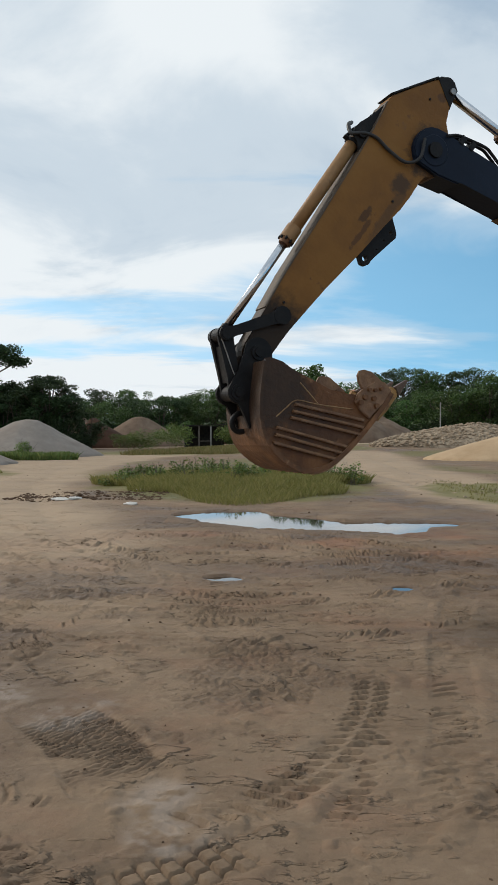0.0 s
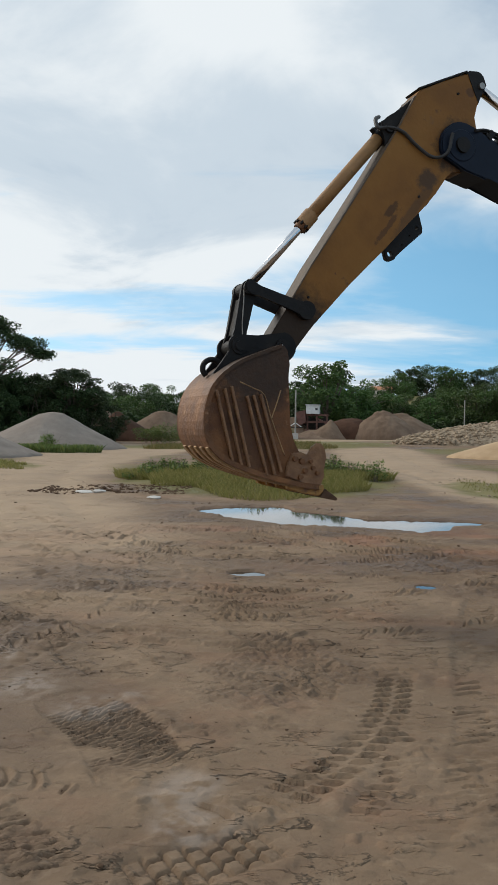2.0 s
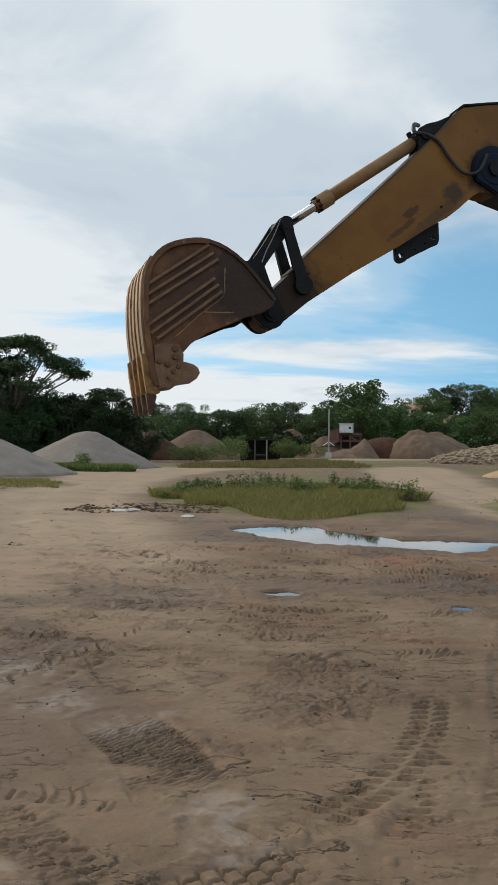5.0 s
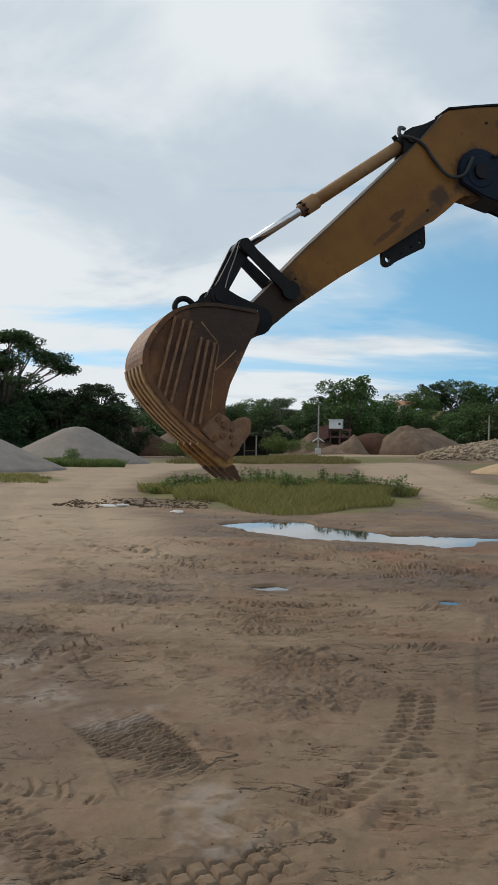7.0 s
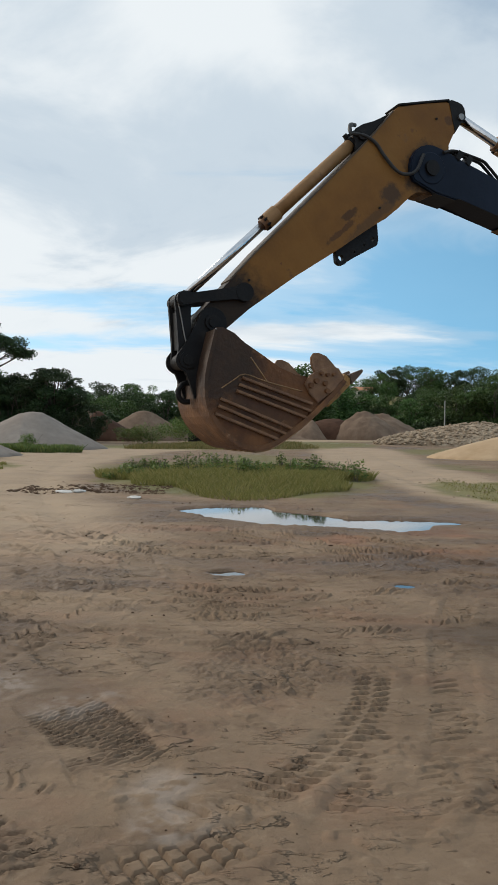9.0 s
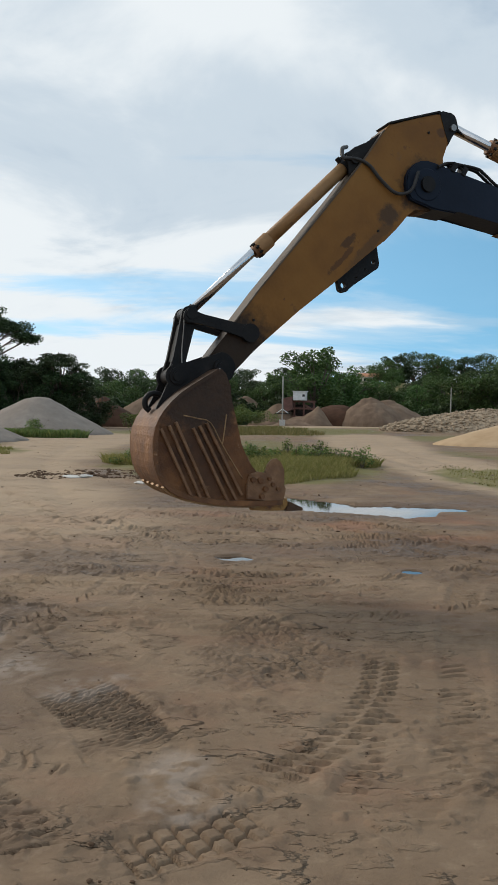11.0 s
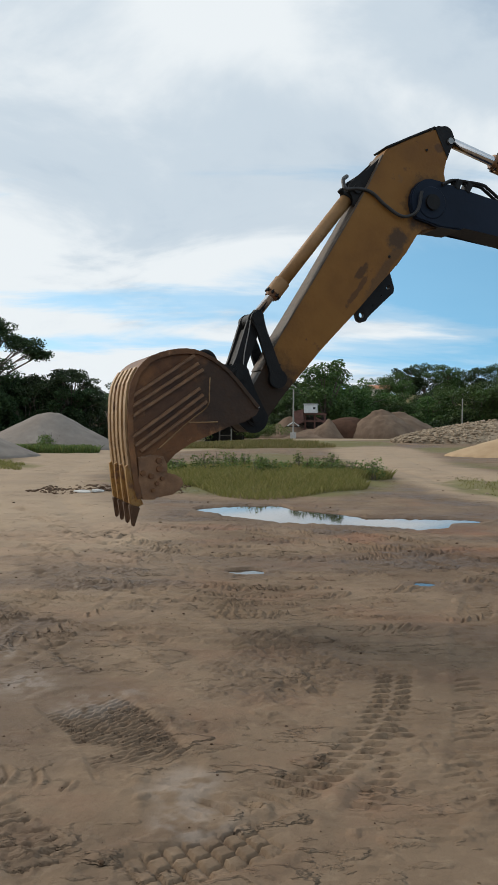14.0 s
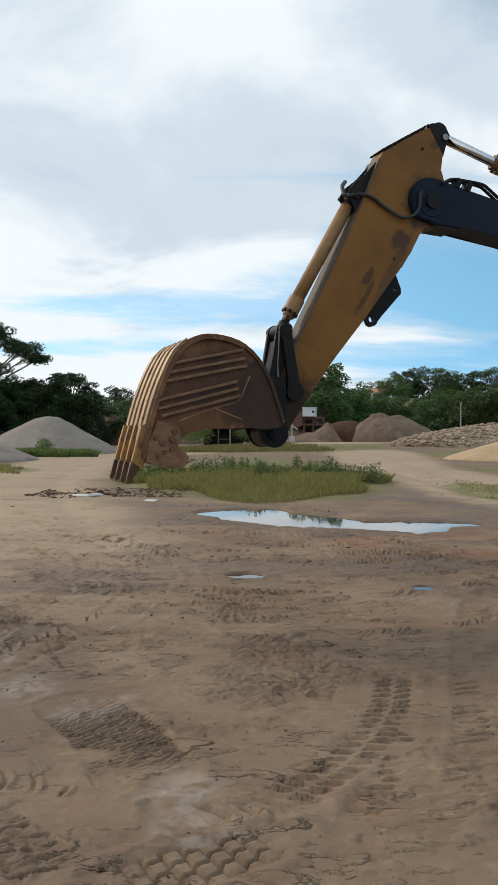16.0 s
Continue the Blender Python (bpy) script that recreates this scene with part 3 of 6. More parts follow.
def ground_height(x, y):
    """Height of the yard and the tints of its soil."""
    near = step(-np.hypot(x, y - 6), -26, -9)
    z = 0.10 * (fbm(x * 0.22, y * 0.22, 3) - 0.5) * step(y, 17.5, 26) + 0.030 * (fbm(x * 0.9, y * 0.9, 5) - 0.5)
    z = z + near * (0.012 * (fbm(x * 3.1, y * 3.6, 9) - 0.5) + 0.006 * (fbm(x * 11, y * 13, 11, 3) - 0.5))
    rough = step(fbm(x * 0.8 + 5, y * 1.3, 21), 0.52, 0.64)
    z = z + near * rough * (0.035 * (fbm(x * 9, y * 9, 23, 3) - 0.5) + 0.018 * (fbm(x * 32, y * 32, 25, 2) - 0.5))
    ridge = fbm(x * 1.3, y * 5.0, 33, 3) - 0.5
    z = z + 0.055 * ridge * step(fbm(x * 0.35, y * 0.5, 35), 0.42, 0.60) * step(y, 5.5, 8.5) * step(-y, -15, -11)
    z = z + 0.030 * (fbm(x * 6, y * 9, 37, 2) - 0.5) * step(y, 6, 9) * step(-y, -22, -12) * step(fbm(x * 0.7, y * 1.0, 39), 0.45, 0.58)
    flake = step(fbm(x * 7, y * 26, 53, 2), 0.60, 0.72) * step(fbm(x * 1.1 + 3, y * 1.6, 55), 0.44, 0.58)
    crumb = step(fbm(x * 26, y * 30, 57, 2), 0.62, 0.74) * step(fbm(x * 1.7, y * 2.3 + 8, 59), 0.50, 0.62)
    z = z + near * (0.011 * flake * step(fbm(x * 0.6, y * 0.8, 60), 0.45, 0.6) + 0.009 * crumb * rough)
    lumps = step(fbm(x * 2.2, y * 3.4, 27), 0.60, 0.72) * step(fbm(x * 14, y * 18, 29, 2), 0.55, 0.72)
    z = z + near * 0.011 * lumps
    damp = 0.6 * step(fbm(x * 0.55 + 9, y * 0.9, 31, 5), 0.52, 0.66) + 0.5 * rough
    pale = np.zeros(x.shape)
    for line, width, gap, slant, depth, kind in PRINTS:
        lx, ly = [p[0] for p in line], [p[1] for p in line]
        sel = (x > min(lx) - 0.6) & (x < max(lx) + 0.6) & (y > min(ly) - 0.6) & (y < max(ly) + 0.6)
        if not sel.any():
            continue
        sx, sy = x[sel], y[sel]
        run, off, total = along(sx, sy, line)
        mask = step(-np.abs(off), -width / 2, -width / 2 + 0.03) * step(run, 0.0, 0.15) * step(-run, -total, -total + 0.15)
        patch = step(fbm(sx * 2.2, sy * 2.2, 41), 0.34, 0.50)
        wob = 0.5 * gap * (fbm(sx * 5, sy * 5, 47) - 0.5)
        if kind == "chevron":
            f = ((run + slant * off + wob + np.where(off > 0, 0.45 * gap, 0)) / gap) % 1
            wave = -1.4 * step(-np.abs(f - 0.5), -0.15, -0.09) + 1.0 * step(-np.abs(f - 0.70), -0.12, -0.05)
            wave = wave * step(np.abs(off), 0.008, 0.03)
        elif kind == "block":
            row = np.floor((run + wob * 0.3) / gap)
            a = np.abs((((run + wob * 0.3) / gap) % 1) - 0.5) * 2
            b = np.abs(((off / 0.095 + 0.5 * (row % 2)) % 1) - 0.5) * 2
            wave = 0.3 - 1.5 * np.maximum(step(a, 0.76, 0.90), step(b, 0.76, 0.90))
        elif kind == "rut":
            wave = -1.2 * step(-np.abs(off), -0.07, -0.02) + 0.9 * step(-np.abs(np.abs(off) - 0.10), -0.05, -0.01) + 0.8 * (fbm(sx * 9, sy * 9, 49, 2) - 0.5)
        elif kind == "lug":
            # crumbly lugs: a raised crest that breaks off towards the near side, some worn away
            turn = (run + slant * off + 2.2 * off * off + wob) / gap
            f, cell = turn % 1, np.floor(turn)
            kept = step(lattice(cell * 0.73 + 0.5, off * 7 + 20.5, 45), 0.36, 0.50)
            wave = kept * (0.9 * step(-np.abs(f - 0.62), -0.20, -0.05) - 1.2 * step(-np.abs(f - 0.44), -0.12, -0.06))
        else:
            f = ((run + slant * off + 0.6 * wob) / gap) % 1
            w = 0.10 if gap > 0.09 else 0.2
            wave = -1.3 * step(-np.abs(f - 0.5), -w - 0.06, -w + 0.03) + 0.6 * step(-np.abs(f - 0.5 - w - 0.1), -0.09, -0.02)
        if kind == "rough":
            wave = wave * 1.0 + 2.2 * (fbm(sx * 30, sy * 30, 51, 2) - 0.5)
        z[sel] += mask * patch * depth * (0.8 if kind != "rough" else 0.7) * wave - mask * 0.003
        damp[sel] = np.maximum(damp[sel], mask * patch * (0.5 if kind == "rough" else 0.0))
        edge = step(np.abs(off), width / 2 - 0.02, width / 2 + 0.03) * step(-np.abs(off), -width / 2 - 0.14, -width / 2 - 0.04)
        z[sel] += edge * 0.010 * step(fbm(sx * 3, sy * 3, 43), 0.35, 0.6)
    shore = np.minimum(np.interp(x, *SHORE_FAR) - y, y - np.interp(x, *SHORE_NEAR)) + 0.35 * (fbm(x * 3.5, y * 2.5, 61) - 0.5)
    shore = np.where((x < -1.6) | (x > 4.05), -np.hypot(np.maximum(-1.6 - x, x - 4.05), y - 15.5) * 0.5, shore)
    near_p = step(shore, -0.22, 0.22)
    z = z * (1 - 0.7 * near_p) - 0.085 * near_p
    damp = np.maximum(damp, 0.9 * step(shore, -1.5, 0.0) * step(fbm(x * 0.9, y * 0.9, 63), 0.25, 0.6))
    red = step(shore, -5.0, -1.5) * step(-y, -15, -13) * step(fbm(x * 0.7, y * 0.9, 64), 0.42, 0.62) * step(y, 8.0, 10.5)
    for cx, cy, rx, ry in ((-0.255, 9.25, 0.19, 0.19), (1.67, 8.68, 0.10, 0.09), (4.6, 14.0, 0.25, 0.2)):
        d = np.hypot((x - cx) / rx, (y - cy) / ry) + 0.5 * (fbm(x * 6, y * 6, 65) - 0.5)
        z = z - 0.05 * step(-d, -1.35, -0.75)
        damp = np.maximum(damp, 0.8 * step(-d, -3.5, -1.2))
    # darker strip on the machine's side, set through this mask; pale dried patches
    damp = np.maximum(damp, 0.28 * step(x - 0.12 * y, 0.35, 1.6) * step(-y, -13, -8) * (0.4 + 0.6 * step(fbm(x * 0.8, y * 0.8, 67), 0.3, 0.6)))
    for cx, cy, r in ((-0.36, 3.68, 0.24), (-0.30, 3.38, 0.22), (-1.0, 4.75, 0.32), (-1.55, 5.1, 0.3), (-2.2, 5.7, 0.5), (-1.25, 2.95, 0.25)):
        d = np.hypot(x - cx, y - cy) / r + 1.1 * (fbm(x * 5, y * 5, 71) - 0.5)
        pale = np.maximum(pale, 0.62 * step(-d, -1.1, -0.3) * step(fbm(x * 14, y * 14, 77), 0.30, 0.62))
    road = np.zeros(x.shape)
    for line in ROAD_LINES:
        run, off, total = along(x, y, line)
        w = 1.5 + 0.028 * y + 1.2 * (fbm(x * 0.35, y * 0.2, 73) - 0.5)
        road = np.maximum(road, step(-np.abs(off) + w, -0.9, 0.7) * step(y, 4.0, 14.0))
        z = z - 0.05 * np.exp(-((np.abs(off) - 0.9) / 0.3) ** 2) * step(y, 9, 16) * step(-y, -70, -40)
    damp = damp * (1 - 0.75 * road * step(y, 6, 12))
    green = step(fbm(x * 0.16, y * 0.12, 81), 0.46, 0.60) * step(y, 22, 34) * (1 - road) * 0.85
    for cx, cy, rx, ry in ((-0.4, 25.6, 4.3, 6.2), (7.6, 22.5, 2.6, 4.5), (-15, 33.5, 5.0, 3.2), (-2.0, 70.0, 12.0, 11.0), (-17, 53, 4, 2.5)):
        d = np.hypot((x - cx) / rx, (y - cy) / ry) + 0.4 * (fbm(x * 0.8, y * 0.8, 83) - 0.5)
        green = np.maximum(green, step(-d, -1.12, -0.85))
    green = np.maximum(green, step(y, 118, 128))
    z = z + 0.16 * step(-np.hypot((x + 0.4) / 4.3, (y - 25.8) / 6.2), -1.0, -0.5)
    # debris ridge by the island
    d = np.hypot((x + 4.1) / 2.0, (y - 21.3) / 1.5)
    z = z + step(-d, -1.1, -0.5) * 0.22 * (fbm(x * 1.9, y * 1.9, 87) - 0.30) + 0.0
    damp = np.maximum(damp, 0.95 * step(-d, -1.0, -0.6) * step(fbm(x * 1.4, y * 1.4, 89), 0.40, 0.55))
    # wooded rise behind the yard
    z = z + 9.0 * step(y, 125, 210) * (0.35 + 0.65 * step(x, -30, 30)) + 3.0 * step(y, 118, 150) * fbm(x * 0.02, y * 0.02, 91)
    # the far side of the yard lies a little higher
    z = z + 0.5 * step(x, -12, 6) * step(y, 45, 80)
    return z, {"damp": damp, "pale": pale, "road": road, "green": green, "red": red}


def spread(inner, lo, hi, start, growth):
    """Grid lines: even inside, widening outwards to lo and hi."""
    a, b, s = [inner[0]], [inner[-1]], start
    while a[0] > lo or b[-1] < hi:
        if a[0] > lo:
            a.insert(0, a[0] - s)
        if b[-1] < hi:
            b.append(b[-1] + s)
        s *= growth
    return np.array(a[:-1] + list(inner) + b[1:])


def make_ground():
    core = spread(np.arange(-1.75, 1.85, 0.0105), -7, 7, 0.011, 1.02)
    xs = spread(core, -1500, 1500, 0.13, 1.1)
    y1 = list(np.arange(2.4, 5.4, 0.0105))
    s = 0.0105
    while y1[-1] < 1800:
        y1.append(y1[-1] + s)
        s *= 1.0075 if y1[-1] < 40 else 1.05
    y0, s = [2.4], 0.03
    while y0[-1] > -600:
        y0.append(y0[-1] - s)
        s *= 1.25
    ys = np.array(y0[:0:-1] + y1)
    gx, gy = np.meshgrid(xs, ys)
    z, tints = ground_height(gx, gy)
    nx, ny = len(xs), len(ys)
    co = np.stack([gx, gy, z], -1).reshape(-1, 3).astype(np.float32)
    i = np.arange((ny - 1) * nx).reshape(ny - 1, nx)[:, :-1].reshape(-1)
    quads = np.stack([i, i + 1, i + nx + 1, i + nx], -1).astype(np.int32)
    me = bpy.data.meshes.new("ground")
    me.vertices.add(len(co))
    me.vertices.foreach_set("co", co.reshape(-1))
    me.loops.add(quads.size)
    me.loops.foreach_set("vertex_index", quads.reshape(-1))
    me.polygons.add(len(quads))
    me.polygons.foreach_set("loop_start", np.arange(0, quads.size, 4, dtype=np.int32))
    me.polygons.foreach_set("use_smooth", np.ones(len(quads), dtype=bool))
    me.update()
    for name, v in tints.items():
        a = me.attributes.new(name, "FLOAT", "POINT")
        a.data.foreach_set("value", v.reshape(-1).astype(np.float32))
    me.materials.append(M["ground"])
    tagged(new("ground", me), "packed brown earth yard with tyre prints and ruts", "ground", kind="structure")


def height_at(x, y):
    return float(ground_height(np.array([float(x)]), np.array([float(y)]))[0][0])


make_ground()


def make_water(name, cx, cy, rx, ry, z, label):
    bm = bmesh.new()
    vs = [bm.verts.new((rx * math.cos(a), ry * math.sin(a), 0)) for a in (2 * math.pi * i / 40 for i in range(40))]
    bm.faces.new(vs)
    ob = mesh_object(name, bm, "water")
    ob.location = (cx, cy, z)
    tagged(ob, label, "puddle", kind="structure")


make_water("water", 1.25, 15.5, 3.3, 2.5, -0.040, "shallow rain puddle mirroring the sky on brown earth")
make_water("water", -0.255, 9.25, 0.32, 0.32, -0.019, "small rain puddle in a wheel rut")
make_water("water", 1.67, 8.68, 0.2, 0.2, -0.020, "tiny rain puddle in a wheel rut")


# ---- excavator ----
PSI, PLANE_Y, SLEW_U = 21.22, 7.541, -6.6
_c, _s = math.cos(radians(PSI)), math.sin(radians(PSI))
EXCAVATOR_AT = (-_c * SLEW_U, PLANE_Y - _s * SLEW_U)
# pins in the stick's space (x along it from the upper pin, z up from it) and in the bucket's (x towards the teeth)
STICK_E, STICK_N, STICK_K, STICK_D = (0.65, -0.20), (3.45, 0.0), (3.023, 0.027), (1.06, 0.465)
STICK_ROD = (-0.05, 0.065)
BUCKET_P = (-0.122, 0.392)
LINK_KB, LINK_BP = 0.573, 0.543
BOOM_F, BOOM_G = (-6.28 - SLEW_U, 1.62), (2.9, 1.2)
BARREL = 1.36


def bolt(parent, name, x, y, z, r, h, mat, label=""):
    bm = bmesh.new()
    tube(bm, (x, y, z), (x, y + h, z), r, r * 0.92, 6 if name == "bolt" else 20)
    return part(name, bm, mat, parent, label)


def make_stick(machine):
    W = 0.125
    outline = [(0.0, 0.19), (0.28, 0.335), (0.53, 0.462), (0.60, 0.462), (0.95, 0.405), (1.41, 0.35), (2.08, 0.285), (2.66, 0.235), (3.05, 0.185)]
    outline += arc(3.45, 0.0, 0.135, 80, -80, 8)
    outline += [(3.05, -0.125), (2.51, -0.165), (1.99, -0.23), (1.62, -0.262), (1.40, -0.275), (1.36, -0.30), (1.20, -0.30), (0.98, -0.285)]
    outline += arc(0.65, -0.20, 0.25, -20, -165, 8)
    outline += [(0.30, -0.13), (0.15, -0.06), (0.03, -0.03)]
    bm = bmesh.new()
    prism(bm, outline, -W, W, 0.014)
    stick = part("stick", bm, "yellow", machine, "worn yellow painted box-section stick")
    bm = bmesh.new()
    prism(bm, [(0.62, 0.458), (0.95, 0.404), (1.41, 0.349), (2.08, 0.284), (2.66, 0.234), (3.05, 0.184), (3.05, 0.196), (2.66, 0.247), (2.08, 0.297),
               (1.41, 0.362), (0.95, 0.417), (0.62, 0.471)], -W - 0.008, W + 0.008, 0.004)
    part("top_plate", bm, "dust_edge", stick, "rubbed grey-brown top plate")
    bm = bmesh.new()
    prism(bm, [(0.0, 0.195), (0.28, 0.34), (0.53, 0.468), (0.53, 0.488), (0.28, 0.36), (0.0, 0.215)], -W - 0.012, W + 0.012, 0.004)
    part("head_plate", bm, "grease", stick, "dark head plate")
    # bracket that holds the stick cylinder's pin
    bm = bmesh.new()
    head = [(0.02, 0.20), (-0.03, 0.19), (-0.09, 0.12), (-0.105, 0.04), (-0.06, -0.04), (0.02, -0.05), (0.16, -0.09), (0.08, 0.06)]
    prism(bm, head, 0.075, W + 0.006, 0.008)
    prism(bm, head, -W - 0.006, -0.075, 0.008)
    part("pin_bracket", bm, "grease", stick)
    bm = bmesh.new()
    tube(bm, (0, -W - 0.03, 0), (0, W + 0.03, 0), 0.032)
    part("pin", bm, "steel", stick)
    # clevis of the bucket cylinder
    bm = bmesh.new()
    lug = [(0.62, 0.46), (0.84, 0.50), (0.97, 0.545), (1.06, 0.555), (1.13, 0.52), (1.14, 0.46), (1.22, 0.38), (0.80, 0.42)]
    prism(bm, lug, 0.07, 0.10, 0.006)
    prism(bm, lug, -0.10, -0.07, 0.006)
    part("clevis", bm, "grease", stick)
    bm = bmesh.new()
    tube(bm, (STICK_D[0], -0.13, STICK_D[1]), (STICK_D[0], 0.13, STICK_D[1]), 0.042)
    part("pin", bm, "grease", stick)
    # hanging lug plate under the stick, drilled through
    lugp = [(1.43, -0.27), (1.41, -0.30), (1.50, -0.43)] + arc(1.555, -0.415, 0.045, 230, 300, 4) + [(1.86, -0.40)] + arc(1.948, -0.333, 0.062, 250, 370, 6) + [(1.95, -0.235)]
    holes = [(1.546, -0.385, 0.020), (1.945, -0.325, 0.030), (1.66, -0.375, 0.010), (1.79, -0.365, 0.010)]
    bm = bmesh.new()
    loops = []
    for ring in [lugp] + [arc(x, z, r, 0, 360 - 360 / 14, 13) for x, z, r in holes]:
        vs = [bm.verts.new((x, 0.03, z)) for x, z in ring]
        loops += [bm.edges.new((vs[i], vs[(i + 1) % len(vs)])) for i in range(len(vs))]
    fill = bmesh.ops.triangle_fill(bm, use_beauty=True, edges=loops)
    faces = [f for f in fill["geom"] if isinstance(f, bmesh.types.BMFace)]
    ext = bmesh.ops.extrude_face_region(bm, geom=faces)
    bmesh.ops.translate(bm, verts=[v for v in ext["geom"] if isinstance(v, bmesh.types.BMVert)], vec=(0, -0.06, 0))
    part("lug_plate", bm, "grease", stick, "black drilled lug plate")
    # nose pin, guide link boss
    for x, z, r, w in ((STICK_N[0], 0.0, 0.07, 0.215), (STICK_N[0], 0.0, 0.042, 0.235), (STICK_K[0], STICK_K[1], 0.085, 0.19), (0.65, -0.20, 0.08, 0.19)):
        bm = bmesh.new()
        tube(bm, (x, -w, z), (x, w, z), r, seg=24)
        part("pin", bm, "grease", stick)
    # hydraulic hoses
    bm = bmesh.new()
    pipe(bm, [(1.13, 0.10, 0.54), (1.05, 0.13, 0.45), (1.00, 0.145, 0.33), (1.00, 0.15, 0.16), (0.97, 0.17, -0.04), (0.84, 0.20, -0.12), (0.66, 0.215, -0.04)], 0.017)
    part("hose", bm, "rubber", stick, "black rubber hydraulic hose")
    bm = bmesh.new()
    pipe(bm, [(0.92, -0.10, 0.58), (1.04, 0.02, 0.61), (1.12, 0.08, 0.57), (1.13, 0.10, 0.53)], 0.02)
    part("hose", bm, "rubber", stick, "black rubber hydraulic hose")
    for x, z in ((0.25, 0.14), (2.9, 0.08), (1.35, -0.18)):
        bolt(stick, "grease_fitting", x, W, z, 0.012, 0.012, "grease")
    return stick


def make_boom(machine):
    outline = arc(5.23, 0.0, 0.235, -70, 85, 8)
    outline += [(5.05, 0.285), (4.466, 0.45), (3.4, 0.85), (2.75, 1.06), (2.3, 1.10), (1.2, 0.75), (0.05, 0.2)] + arc(0, 0, 0.2, 100, 260, 6)
    outline += [(1.2, 0.2), (2.2, 0.42), (2.7, 0.50), (3.4, 0.43), (4.218, 0.17), (4.80, -0.02), (4.82, -0.065), (5.05, -0.165)]
    bm = bmesh.new()
    prism(bm, outline, -0.18, 0.18, 0.012)
    boom = part("boom", bm, "navy", machine, "dark blue-black boom")
    bm = bmesh.new()
    prism(bm, [(2.2, 0.41), (2.7, 0.49), (3.4, 0.415), (4.15, 0.175), (4.13, 0.215), (3.4, 0.49), (2.7, 0.58), (2.2, 0.52)], -0.188, 0.188, 0.004)
    part("bottom_flange", bm, "yellow_dim", boom, "dull yellow lower edge")
    bm = bmesh.new()
    tube(bm, (5.23, -0.215, 0), (5.23, 0.215, 0), 0.075, seg=24)
    part("pin", bm, "grease", boom)
    bm = bmesh.new()
    tube(bm, (5.23, 0.17, 0), (5.23, 0.188, 0), 0.17, 0.15, seg=28)
    part("boss", bm, "navy", boom)
    # tubes along the top, with clamps
    bm = bmesh.new()
    for y in (0.16, 0.10):
        pipe(bm, [(5.22, y + 0.05, 0.20), (5.12, y, 0.33), (4.98, y, 0.40), (4.80, y, 0.475), (4.70, y, 0.475), (4.50, y, 0.46), (4.30, y, 0.535), (3.4, y, 0.90)], 0.016, per=4)
    part("hydraulic_tube", bm, "grease", boom)
    for x, z in ((5.05, 0.30), (4.93, 0.335), (4.42, 0.48)):
        bm = bmesh.new()
        box(bm, x - 0.03, x + 0.03, 0.07, 0.19, z - 0.03, z + 0.07, 0.006)
        part("tube_clamp", bm, "grease", boom)
    bm = bmesh.new()
    lug = [(2.55, 1.05), (2.8, 1.26), (2.92, 1.29), (3.02, 1.22), (3.2, 0.9)]
    prism(bm, lug, 0.09, 0.13, 0.006)
    prism(bm, lug, -0.13, -0.09, 0.006)
    part("clevis", bm, "grease", boom)
    return boom


def bucket_outline():
    """The outer curve of the bucket's side, from the hinge round the back to the lip."""
    pts = [(-0.03, 0.10), (-0.02, 0.30), (-0.005, 0.50), (0.05, 0.69), (0.14, 0.835), (0.26, 0.93), (0.40, 0.995), (0.52, 1.02), (0.63, 1.005), (0.76, 0.945),
           (0.88, 0.825), (1.01, 0.66), (1.11, 0.51), (1.24, 0.29), (1.31, 0.15)]
    return [(p.x, p.z) for p in smooth_line([(x, 0, z) for x, z in pts], 2)]


